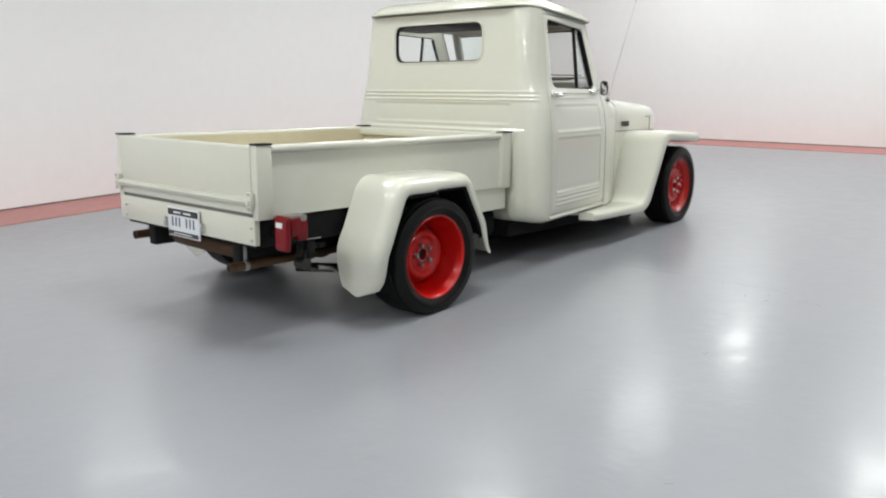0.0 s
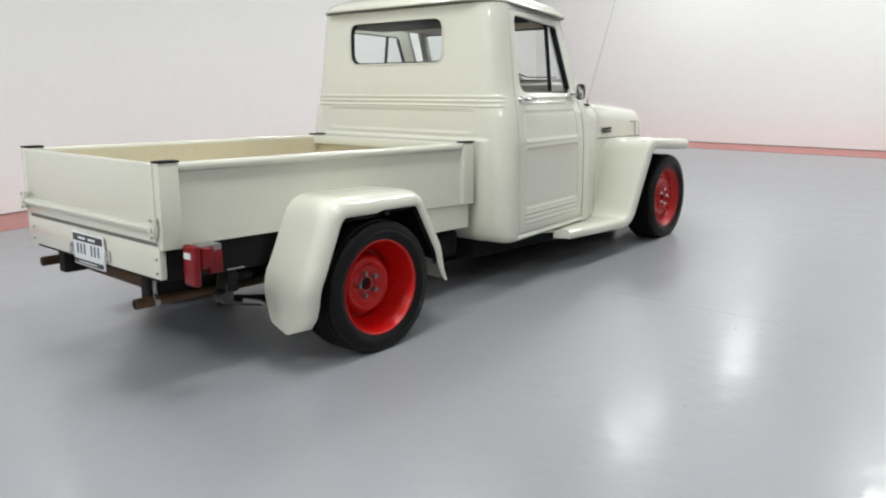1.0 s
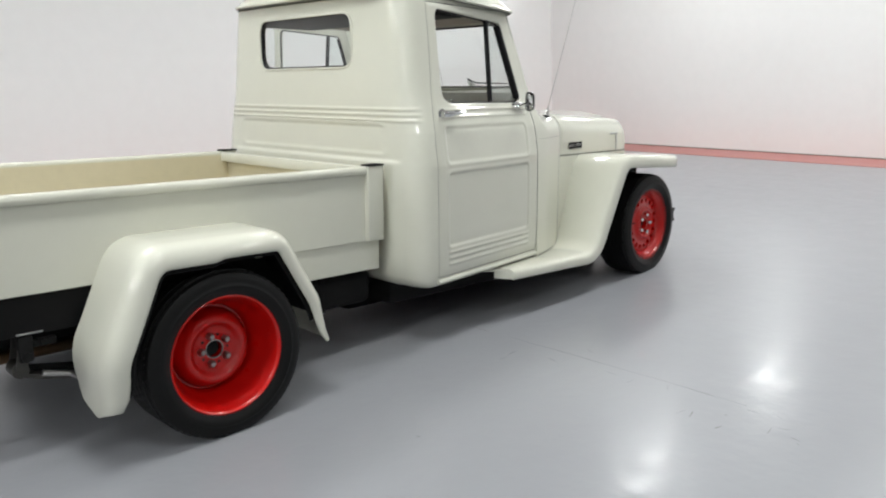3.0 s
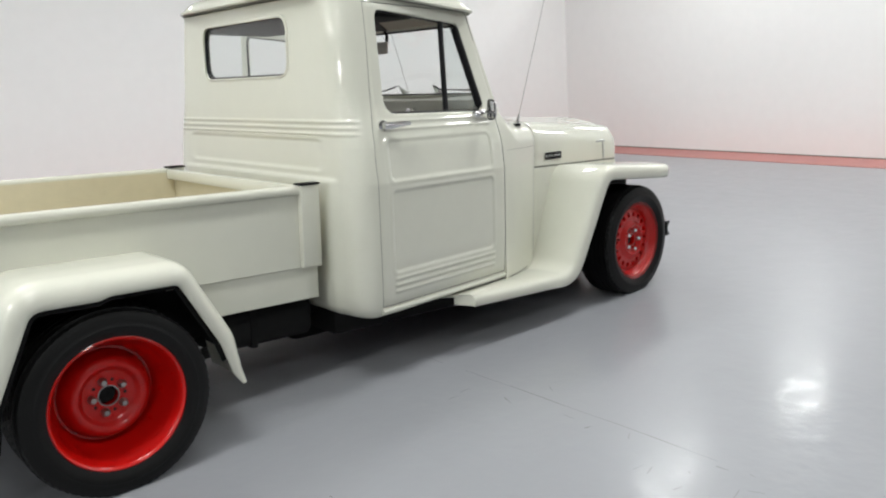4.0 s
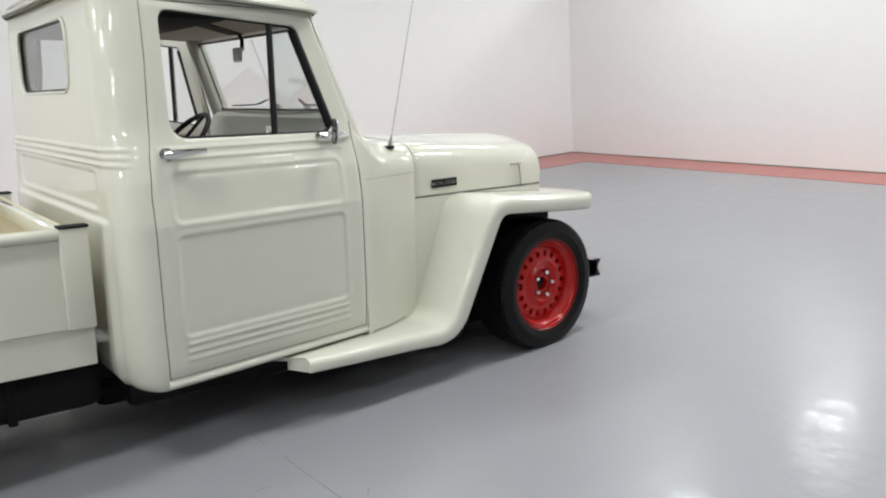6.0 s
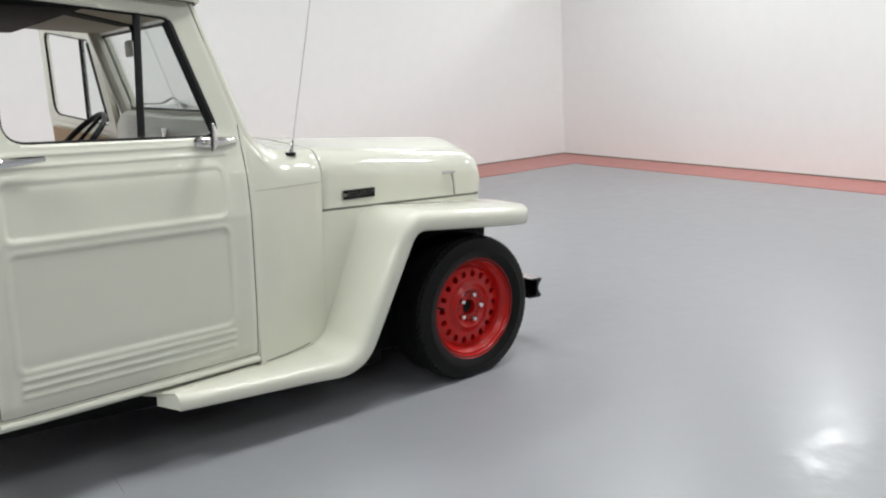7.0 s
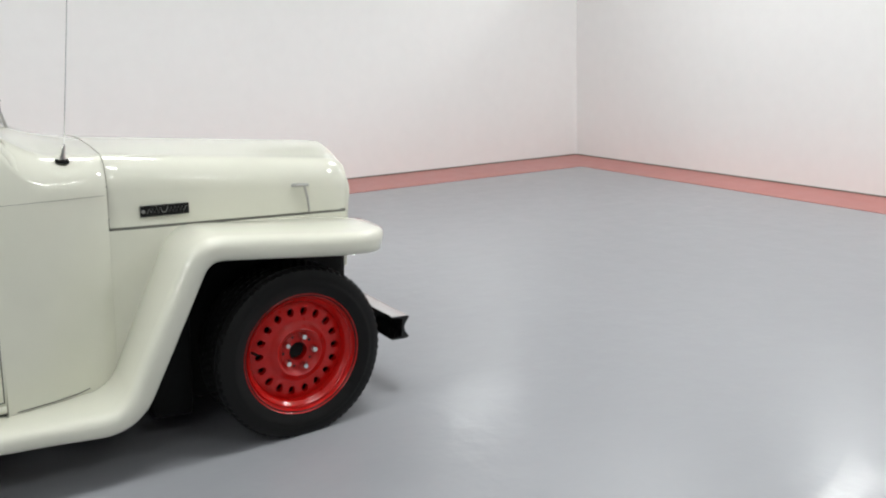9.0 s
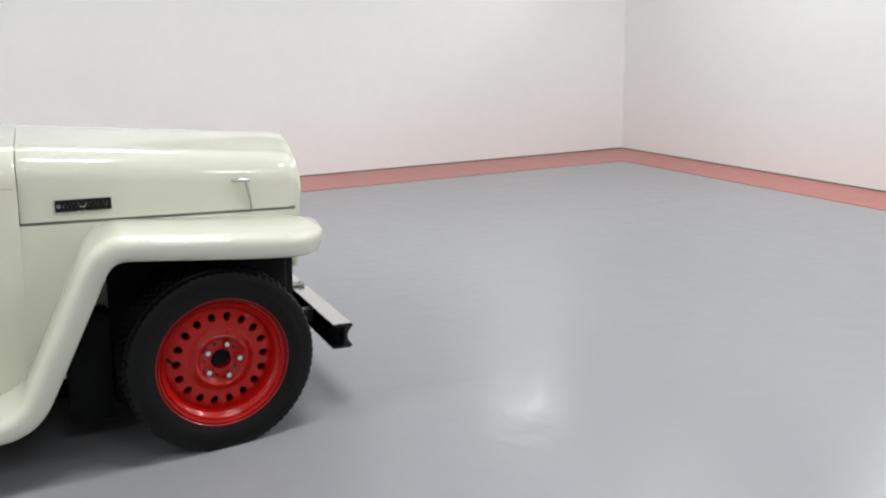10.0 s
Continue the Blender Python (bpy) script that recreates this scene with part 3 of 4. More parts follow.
def windscreen():
    def at(y, z, o=0.0):
        bow = 0.012 * (1 - (y / 0.70) ** 2)
        return Vector((pillar_x(z) - 0.012 + bow * 0.6 + o, y, z))

    def glass_at(y, z, o=0.0):
        """The two halves of the glass meet in a shallow vee that points forward."""
        return Vector((pillar_x(z) - 0.040 + 0.045 * (1 - abs(y) / 0.62) + o, y, z))
    z0, z1 = 1.130, 1.725
    inner = rounded([(-0.618, 1.313), (0.618, 1.313), (0.590, z1 - 0.075), (-0.590, z1 - 0.075)], 0.05, 12)
    m = len(inner)

    def edge(k, back, inset):
        """Outer edge of the frame along the cab's side, top and foot."""
        p = inner[k]
        zz = z0 if p.y < 1.34 and abs(p.x) < 0.60 else min(z1, max(z0, z0 + (p.y - 1.313) * (z1 - z0) / (z1 - 0.075 - 1.313)))
        side = half_width(pillar_x(zz) - 0.02, zz)
        y = p.x if abs(p.x) < 0.50 else math.copysign(side - inset, p.x)
        return at(y, zz, back)
    rings = [[edge(k, back, inset) for k in range(m)] for back, inset in ((-0.05, 0.003), (-0.022, 0.0), (-0.009, 0.004), (-0.002, 0.013), (0.001, 0.028))]
    rings += [[glass_at(p.x, p.y, o) for p in inner] for o in (0.008, -0.020)]
    bm, _ = grid(rings + [rings[0]], True)
    bmesh.ops.remove_doubles(bm, verts=bm.verts, dist=1e-5)
    f = part("windscreen_frame", bm, CREAM, truck, "cream windscreen frame")
    part("windscreen_seal", tube([glass_at(p.x, p.y, -0.006) for p in inner], 0.009, segs=8, closed=True), GASKET, f, "black windscreen rubber")
    pane = [[glass_at(y, 1.308 + (z1 - 0.07 - 1.308) * k / 6, -0.012) for y in np.linspace(-0.618 + 0.028 * k / 6, 0.618 - 0.028 * k / 6, 9)] for k in range(7)]
    part("windscreen_pane", solid(grid(pane)[0], 0.005), GLASS, f, "clear vee windscreen glass in two halves")
    part("centre_seam", tube([glass_at(0.02, 1.31 + 0.057 * k, -0.014) for k in range(7)], 0.0012, segs=6), SEAM, f, "thin dark seam between the windscreen halves")
    for sd in (-1, 1):
        inner_post = tube([(pillar_x(z) - 0.072, sd * (half_width(pillar_x(z), z) - 0.030), z) for z in (1.26, 1.36, 1.5, 1.70)], 0.030, segs=10)
        part("inner_pillar", inner_post, DASH, f, "grey-cream painted inner pillar")
    for y, sw in ((-0.15, -1), (0.15, 1)):
        # wiper: post on the cowl, wedge-shaped gear head, bent arm and blade along the foot of the glass
        w = loft([[Vector((2.112, y + dy, 1.352)), Vector((2.156, y + dy, 1.331)), Vector((2.148, y + dy, 1.319)), Vector((2.138, y + dy, 1.316))] for dy in (-0.014, 0.014)])
        tube([(2.143, y, 1.320), (2.150, y, 1.290), (2.166, y, 1.232)], [0.008, 0.004, 0.006], w, 8)
        tube([(2.118, y, 1.350), (2.100, y, 1.366), (2.088, y + 0.02 * sw, 1.362)], [0.005, 0.004, 0.004], w, 6)
        wp = part("wiper", w, DULL, f, "dull steel windscreen wiper post and head")
        part("wiper_arm", tube([(2.088, y + 0.02 * sw, 1.362), glass_at(y + 0.10 * sw, 1.340, 0.014), glass_at(y + 0.36 * sw, 1.335, 0.014)], [0.005, 0.004, 0.004], segs=6), BLACK, wp, "black wiper arm and blade")


windscreen()

COWL_W = [(2.06, 0.748), (2.20, 0.703), (2.42, 0.616), (2.9, 0.528), (3.36, 0.440)]


def shoulder(x, low, w, edge_z, top_z, r=0.11, n=9):
    """Right half of a section across the nose: side, rounded shoulder, crowned top."""
    pts = [(x, -w, low), (x, -w, low + (edge_z - r - low) * 0.5), (x, -w, edge_z - r)]
    for k in range(1, n + 1):
        t = radians(90 * k / n)
        pts.append((x, -(w - r * (1 - math.cos(t))), edge_z - r + r * math.sin(t)))
    yi = w - r
    for k in range(1, 9):
        y = yi * (1 - k / 8)
        pts.append((x, -y, edge_z + (top_z - edge_z) * (1 - (y / yi) ** 1.6)))
    return [Vector(p) for p in pts]


def both(half):
    return half + [Vector((p.x, -p.y, p.z)) for p in reversed(half[:-1])]


def cowl():
    rows = []
    for x in (2.066, 2.08, 2.095, 2.11, 2.125, 2.14, 2.155, 2.17, 2.19, 2.21, 2.235, 2.26, 2.29, 2.32, 2.37, 2.412, 2.4145):
        w = lerp(COWL_W, x) - (0.002 if x > 2.413 else 0)
        edge = lerp([(2.066, 1.275), (2.10, 1.245), (2.14, 1.215), (2.19, 1.187), (2.24, 1.168), (2.32, 1.165), (2.42, 1.162)], x)
        top = lerp([(2.066, 1.290), (2.10, 1.270), (2.15, 1.245), (2.22, 1.215), (2.30, 1.196), (2.42, 1.180)], x)
        half = shoulder(x, 0.36, w, edge, top, lerp([(2.066, 0.05), (2.12, 0.08), (2.20, 0.12)], x))
        for p in half:
            lean = (half_width(2.06, max(p.z, 0.95)) - half_width(2.06, 0.95)) * (1 - step(x, 2.07, 2.36))
            p.y += -lean * min(1.0, abs(p.y) / w) ** 2
        rows.append(both(half))
    bm = solid(grid(rows)[0], 0.02)
    c = part("cowl", bm, CREAM, truck, "cream cowl behind the hood", 40)
    for s in (-1, 1):
        line = mirrored(tube([(x, -(lerp(COWL_W, x) + 0.0), 1.034) for x in (2.075, 2.15, 2.25, 2.35, 2.405)], 0.0008, segs=6), s)
        part("cowl_seam", line, SEAM, c, "fine joint line on the cowl")
    return c


cowl()
HOOD_LOW = [(2.42, 0.921), (3.36, 0.902)]


def hood():
    rows = []
    for x in steps_between([2.4165, 2.419, 2.50, 3.28, 3.33, 3.352, 3.366, 3.374], 0.08):
        k = (x - 2.42) / 0.94
        drop = 0.022 * step(x, 3.31, 3.374) ** 2
        w = lerp(COWL_W, x) - 0.002 - (0.002 if x < 2.418 else 0) - 0.6 * drop
        edge = 1.162 + (1.104 - 1.162) * k - drop
        top = 1.184 + (1.152 - 1.184) * k - 0.15 * drop
        half = shoulder(x, lerp(HOOD_LOW, x), w, edge, top, 0.11)
        for p in half:
            p.x += 0.032 * step(x, 3.0, 3.374) * (1 - (p.y / w) ** 2)
        rows.append(both(half))
    bm = solid(grid(rows)[0], 0.015)
    h = part("hood", bm, CREAM, truck, "long cream hood with rounded shoulders", 40)

    def on_hood(x, z, out=0.0):
        return Vector((x, -(lerp(COWL_W, x) - 0.002 + out), z))
    # name plate on the side, drawn as plain bars
    x0, x1, z = 2.520, 2.692, 0.968
    rows = [[on_hood(x, zz, o) for x in (x0, (x0 + x1) / 2, x1)] for zz, o in ((z - 0.019, 0.0), (z - 0.019, 0.006), (z + 0.019, 0.006), (z + 0.019, 0.0))]
    bm, vs = grid(rows)
    b = part("badge", bm, BLACK, h, "black name plate with chrome script")
    pen = []
    for k in range(22):
        t = k / 21
        amp = 0.010 if k % 2 else -0.007
        if 8 <= k <= 10:
            amp = -0.006
        pen.append(on_hood(x0 + 0.024 + (x1 - x0 - 0.036) * t, z + amp, 0.0075))
    part("emblem", tube([on_hood(x0 + 0.010, z, 0.006), on_hood(x0 + 0.010, z, 0.009)], 0.007, segs=8), DULL, b, "small emblem")
    part("script", tube(pen, 0.0013, segs=5), DULL, b, "chrome script strokes on the plate")
    # hood latch
    la = on_hood(3.145, 1.012, 0.004)
    bm = tube([la + Vector((-0.035, 0, 0.004)), la + Vector((0.0, -0.016, 0.006)), la + Vector((0.028, -0.016, 0.006))], [0.007, 0.007, 0.006], segs=8)
    tube([la + Vector((0.012, -0.014, 0.004)), la + Vector((0.026, -0.010, -0.05)), la + Vector((0.036, -0.004, -0.105))], [0.0055, 0.0045, 0.0045], bm, 8)
    part("hood_latch", bm, DULL, h, "chrome hood latch with wire hook")
    return h


hood()


def nose():
    """Inner wings below the hood and the front panel, with the dark joint along the hood."""
    for s in (-1, 1):
        rows = [[Vector((x, -(lerp(COWL_W, x) - 0.001), max(z, lerp([(2.6, 0.38), (2.9, 0.70), (3.4, 0.72)], x)))) for x in (2.4146, 2.6, 2.9, 3.2, 3.36)] for z in (0.38, 0.6, 0.8, 0.912)]
        for x_i, p in enumerate(rows[-1]):
            p.z = lerp(HOOD_LOW, p.x) - 0.010
        bm = mirrored(grid(rows)[0], s)
        part("inner_wing", solid(bm, 0.015), CREAM, truck, "cream side panel below the hood")
        line = mirrored(loft([[Vector((x, -(lerp(COWL_W, x) - 0.020), lerp(HOOD_LOW, x) - 0.012)), Vector((x, -(lerp(COWL_W, x) - 0.004), lerp(HOOD_LOW, x) - 0.012)),
                               Vector((x, -(lerp(COWL_W, x) - 0.004), lerp(HOOD_LOW, x) + 0.002)), Vector((x, -(lerp(COWL_W, x) - 0.020), lerp(HOOD_LOW, x) + 0.002))] for x in (2.42, 2.7, 3.0, 3.36)]), s)
        part("hood_joint", line, SEAM, truck, "dark joint under the hood edge")
    pts = shoulder(3.36, 0.66, 0.428, 1.062, 1.098, 0.12)
    rows = []
    for dx, k in ((-0.06, 1.0), (0.010, 1.0), (0.022, 0.993), (0.031, 0.976), (0.036, 0.95), (0.037, 0.90)):
        rows.append(both([Vector((p.x + dx - 0.016 * step(p.z, 1.0, 0.88), p.y * k, 0.74 + (p.z - 0.74) * k)) for p in pts]))
    part("nose_panel", loft(rows), CREAM, truck, "cream front panel")


nose()


def fender(name, side, path, inner, outer, section, label, lip=lambda t, p: 1.0, mat=CREAM, skew=lambda p: 0.0):
    """A pressed fender swept along a line seen from the side; section: (towards the outer edge, drop below the line)."""
    rows, n = [], len(path)
    for i, p in enumerate(path):
        d = (path[min(i + 1, n - 1)] - path[max(i - 1, 0)]).normalized()
        nrm = Vector((-d.y, d.x))
        yi, yo = inner(i / (n - 1), p), outer(i / (n - 1), p)
        row = []
        for u, off, drop in section:
            y = yi + (yo - yi) * u + off * min(1.0, (yo - yi) / 0.20)
            drop *= lip(i / (n - 1), p)
            row.append(Vector((p.x - nrm.x * drop - skew(p) * (1 - u), -y, p.y - nrm.y * drop)))
        rows.append(row)
    bm, vs = grid(rows, True)
    bm.faces.new(vs[0])
    bm.faces.new(list(reversed(vs[-1])))
    return part(name, mirrored(bm, side), mat, truck, label, 60)


LIP_F = [(0, 0, 0.014), (0.3, 0, 0.003), (0.6, 0, -0.001), (1, -0.050, 0), (1, -0.028, 0.003), (1, -0.012, 0.010), (1, -0.003, 0.021), (1, 0, 0.034), (1, 0, 0.060), (1, -0.003, 0.072), (1, -0.010, 0.077), (1, -0.018, 0.074),
         (1, -0.022, 0.058), (1, -0.036, 0.022), (0.5, 0, 0.018), (0, 0, 0.030)]
LINER_F = [(0, 0, 0.034), (1, -0.060, 0.024), (1, -0.040, 0.030), (1, -0.027, 0.068), (1, -0.032, 0.070), (1, -0.046, 0.036), (1, -0.064, 0.030), (0, 0, 0.040)]
FRONT_LINE = rounded_line([(1.700, 0.374), (2.370, 0.386), (2.612, 0.928), (3.398, 0.884)], [0.11, 0.15], 12)
front_line = []
for a, b in zip(FRONT_LINE, FRONT_LINE[1:]):
    for k in range(max(1, int((b - a).length / 0.04))):
        q = a + (b - a) * k / max(1, int((b - a).length / 0.04))
        if not front_line or (q - front_line[-1]).length > 0.004:
            front_line.append(q)
front_line += [FRONT_LINE[-1] + Vector((-0.018, 0.001)), FRONT_LINE[-1]]
for q in front_line:
    q.y -= 0.016 * step(q.x, 3.28, 3.41) ** 2


def front_outer(t, p):
    y = lerp([(1.7, 0.894), (1.9, 0.908), (2.3, 0.925), (2.6, 0.945), (3.10, 0.945), (3.18, 0.938), (3.25, 0.915), (3.30, 0.880), (3.345, 0.825), (3.375, 0.76), (3.393, 0.68), (3.40, 0.60)], p.x)
    return y


def front_inner(t, p):
    if p.x < 2.3:
        return half_width(min(p.x, 2.06), 0.40) - 0.05 if p.x < 2.06 else lerp(COWL_W, p.x) - 0.02
    return lerp(COWL_W, min(p.x, 3.36)) - 0.01


LIP_R = [(0, 0, 0), (0.35, 0, 0.0), (1, -0.085, 0.001), (1, -0.055, 0.006), (1, -0.031, 0.017), (1, -0.013, 0.035), (1, -0.003, 0.058), (1, 0, 0.085), (1, -0.003, 0.100), (1, -0.012, 0.104),
         (1, -0.018, 0.09), (1, -0.04, 0.04), (0.35, 0, 0.016), (0, 0, 0.016)]
rear_raw = rounded_line([(-0.440, 0.140), (-0.474, 0.37), (-0.306, 0.766), (0.268, 0.766), (0.443, 0.465), (0.476, 0.280)], [0.24, 0.15, 0.11, 0.16], 12)
rear_line = []
for a, b in zip(rear_raw, rear_raw[1:]):
    n = max(1, int((b - a).length / (0.002 if max(a.y, b.y) < 0.24 else 0.04)))
    for k in range(n):
        q = a + (b - a) * k / n
        if not rear_line or (q - rear_line[-1]).length > (0.0012 if q.y < 0.17 else 0.004):
            rear_line.append(q)
rear_line.append(rear_raw[-1])


def rear_outer(t, p):
    if t < 0.5:
        return lerp([(0.140, 0.805), (0.1415, 0.832), (0.145, 0.862), (0.152, 0.892), (0.165, 0.918), (0.20, 0.943), (0.27, 0.963), (0.36, 0.977), (0.45, 0.984), (0.8, 0.985)], p.y)
    return lerp([(0.26, 0.970), (0.8, 0.985)], p.y)


def rear_inner(t, p):
    return lerp([(0.140, 0.775), (0.1415, 0.750), (0.145, 0.725), (0.152, 0.703), (0.165, 0.687), (0.19, 0.676), (0.30, 0.667), (0.455, 0.660), (0.480, 0.668), (0.8, 0.668)], p.y) if t < 0.5 else 0.66


LINER_R = [(0, 0, 0.022), (1, -0.115, 0.026), (1, -0.070, 0.040), (1, -0.034, 0.075), (1, -0.022, 0.124), (1, -0.030, 0.125), (1, -0.042, 0.078), (1, -0.078, 0.046), (1, -0.118, 0.032), (0, 0, 0.028)]


def rear_lip(t, p):
    return lerp([(0.145, 0.10), (0.155, 0.26), (0.18, 0.48), (0.22, 0.68), (0.30, 0.84)], p.y) if t < 0.5 else lerp([(0.27, 0.25), (0.33, 0.55), (0.45, 0.72), (0.8, 0.74)], p.y)


for s in (-1, 1):
    fender("fender_liner", s, rear_line[2:-2], rear_inner, rear_outer, LINER_R, "black underside of the rear fender", rear_lip, BLACK)
    fender("front_fender", s, front_line, front_inner, front_outer, LIP_F, "cream flat-topped front fender running into the step board", lambda t, p: lerp([(1.7, 0.74), (2.2, 0.85), (2.42, 1.0)], p.x), skew=lambda p: 0.085 * (1 - step(p.x, 1.70, 1.95)))
    seam = [Vector((x, -(half_width(x, 0.40) + 0.0015), 0.379)) for x in (1.75, 1.85, 1.95, 2.05)] + [Vector((x, -(lerp(COWL_W, x) + 0.001), z)) for x, z in ((2.10, 0.379), (2.2, 0.380), (2.28, 0.384), (2.315, 0.390))]
    part("board_seam", mirrored(tube(seam, 0.002, segs=6), s), SEAM, truck, "fine dark joint along the step board")
    part("board_end", mirrored(loft([[Vector((x, y, z)) for x, y in ((1.699, -0.886), (1.652, -0.800), (1.660, -0.800), (1.706, -0.886))] for z in (0.322, 0.366)]), s), CREAM, truck, "cream end of the step board")
    fender("fender_liner", s, [q for q in front_line if q.x > 2.40], front_inner, front_outer, LINER_F, "black underside of the front fender", mat=BLACK)
    fender("rear_fender", s, rear_line, rear_inner, rear_outer, LIP_R, "cream rounded rear fender", rear_lip)


# ---- pickup bed ----
def bed():
    x0, x1 = -0.955, 0.955
    for s in (-1, 1):
        bm = bmesh.new()
        box(x0 + 0.02, x1 - 0.02, -0.666, -0.650, 0.598, 0.940, 0.003, 1, bm)
        sp = part("bed_side", mirrored(bm, s), CREAM, truck, "cream steel bed side")
        rail = tube([(x0 + 0.02, -0.666, 0.932), (x1 - 0.02, -0.666, 0.932)], 0.021, segs=14)
        part("top_rail", mirrored(rail, s), CREAM, sp, "rounded top rail")
        part("lower_panel", mirrored(box(0.40, x1 + 0.034, -0.656, -0.640, 0.455, 0.602, 0.003, 1), s), CREAM, sp, "cream lower side panel")
        part("inner_lining", mirrored(box(x0 + 0.03, x1 - 0.03, -0.6475, -0.640, 0.604, 0.930), s), BED_INNER, sp, "cream inner side of the bed")
        for xp, za in ((-0.928, 0.592), (0.944, 0.600)):
            post = part("post", mirrored(box(xp - 0.046, xp + 0.046, -0.694, -0.645, za, 0.953, 0.006), s), CREAM, truck, "folded steel corner post")
            part("cap", mirrored(box(xp - 0.049, xp + 0.049, -0.698, -0.640, 0.953, 0.961, 0.002, 1), s), BLACK, post, "black post cap")
    part("bed_underside", box(x0, x1, -0.630, 0.630, 0.448, 0.466), BLACK, truck, "black underside of the bed")
    part("bed_floor", box(x0, x1, -0.585, 0.585, 0.47, 0.50), BED_INNER, truck, "cream steel bed floor")
    hb = part("headboard", box(0.925, 0.945, -0.648, 0.648, 0.50, 0.945, 0.003, 1), BED_INNER, truck, "cream bed front panel")
    part("header_rail", box(0.885, 0.945 - 0.021, -0.645, 0.645, 0.895, 0.950, 0.008), CREAM, hb, "folded rail along the bed front")
    tg = part("tailgate", box(-0.979, -0.951, -0.648, 0.648, 0.622, 0.944, 0.005), CREAM, truck, "cream tailgate, closed")
    part("top_fold", tube([(-0.965, -0.646, 0.940), (-0.965, 0.646, 0.940)], 0.0125, segs=10), CREAM, tg, "folded top edge")
    part("tailgate_bead", loft([[Vector((-0.979, y, 0.662)), Vector((-0.997, y, 0.666)), Vector((-1.005, y, 0.682)), Vector((-0.997, y, 0.698)), Vector((-0.979, y, 0.702))] for y in (-0.675, 0.675)]), CREAM, tg, "rolled bead across the tailgate")
    for s in (-1, 1):
        hb2 = box(-1.003, -0.979, s * 0.655 - 0.018, s * 0.655 + 0.018, 0.645, 0.73, 0.004)
        tube([(-1.011, s * 0.655, 0.682), (-0.975, s * 0.655, 0.682)], 0.013, hb2, 8)
        part("hinge", hb2, CREAM, tg, "small cream hinge bracket")
        for z in (0.65, 0.722):
            part("bolt", tube([(-1.009, s * 0.662, z), (-1.001, s * 0.662, z)], 0.007, segs=8), STEEL, tg, "small bolt head")
    rp = part("rear_panel", box(-0.973, -0.943, -0.66, 0.69, 0.464, 0.604, 0.004), CREAM, truck, "cream panel below the tailgate")
    part("panel_joint", box(-0.971, -0.95, -0.655, 0.64, 0.605, 0.6215), SEAM, rp, "dark joint below the tailgate")
    for s, zz in ((-0.635, 0.49), (-0.635, 0.55), (0.62, 0.49), (0.62, 0.55)):
        part("bolt", tube([(-0.979, s, zz), (-0.972, s, zz)], 0.006, segs=8), STEEL, rp, "small bolt head")
    # number plate, its writing as plain bars
    py, pz = -0.03, 0.512
    pf = part("number_plate", box(-0.989, -0.981, py - 0.157, py + 0.157, pz - 0.08, pz + 0.08, 0.004), WHITE, rp, "white number plate in a dark chromed holder")
    part("plate_frame", box(-0.993, -0.9895, py - 0.148, py + 0.148, pz + 0.036, pz + 0.07, 0.002, 1), DARK, pf, "dark upper band of the plate holder")
    part("plate_foot", box(-0.993, -0.9895, py - 0.148, py + 0.148, pz - 0.072, pz - 0.05, 0.002, 1), DARK, pf, "dark lower band of the plate holder")
    for k in range(7):
        if k == 3:
            continue
        y = py + 0.105 - k * 0.035
        part("plate_bar", box(-0.9915, -0.9893, y - 0.006, y + 0.006, pz - 0.024, pz + 0.026), INK, pf)
    for k in range(2):
        part("plate_bar", box(-0.995, -0.9933, py - 0.05 + 0.1 * k - 0.035, py - 0.05 + 0.1 * k + 0.035, pz + 0.048, pz + 0.058), WHITE, pf)
    part("plate_bar", box(-0.995, -0.9933, py - 0.09, py + 0.09, pz - 0.064, pz - 0.058), WHITE, pf)
    for s in (-1, 1):
        part("plate_clip", box(-0.997, -0.973, py + s * 0.182 - 0.01, py + s * 0.182 + 0.01, pz - 0.035, pz + 0.02, 0.006), CHROME, rp, "small chrome clip beside the plate")


bed()


# ---- chassis ----
def chassis():
    for s in (-1, 1):
        part("frame_rail", mirrored(box(-0.93, 3.30, -0.46, -0.39, 0.33, 0.46, 0.01), s), BLACK, truck, "black chassis rail")
        part("bed_sill", mirrored(box(-0.955, 0.25, -0.632, -0.590, 0.446, 0.596, 0.006), s), BLACK, truck, "black sill below the bed side")
        sp = [(-0.62, -0.52, 0.30), (-0.3, -0.54, 0.25), (0.0, -0.54, 0.235), (0.3, -0.54, 0.25), (0.58, -0.54, 0.31)]
        for k in range(3):
            part("leaf_spring", mirrored(tube([Vector(p) - Vector((0, 0, 0.02 * k)) for p in sp[k // 2:5 - k // 2]], 0.016, segs=6), s), BLACK, truck, "dark leaf spring")
        sh = lathe([(-0.035, 0.010), (-0.035, 0.030), (0.035, 0.030), (0.035, 0.010), (-0.035, 0.010)], 16, (-0.630, -0.580, 0.318))
        for y in (-0.622, -0.546):
            loft([[Vector((x, yy, z)) for x, z in ((-0.650, 0.305), (-0.610, 0.300), (-0.590, 0.420), (-0.630, 0.425))] for yy in (y, y + 0.008)], sh)
        part("spring_shackle", mirrored(sh, s), GRIME, truck, "grimy grey spring shackle")
        leaf = [Vector((-0.630, -0.580, 0.290)), Vector((-0.540, -0.580, 0.262)), Vector((-0.440, -0.580, 0.245)), Vector((-0.300, -0.580, 0.232))]
        part("spring_end", mirrored(loft([[p + Vector((0, dy, dz)) for dy, dz in ((-0.028, 0.0), (0.028, 0.0), (0.028, 0.016), (-0.028, 0.016))] for p in leaf]), s), GRIME, truck, "grimy grey end of the leaf spring")
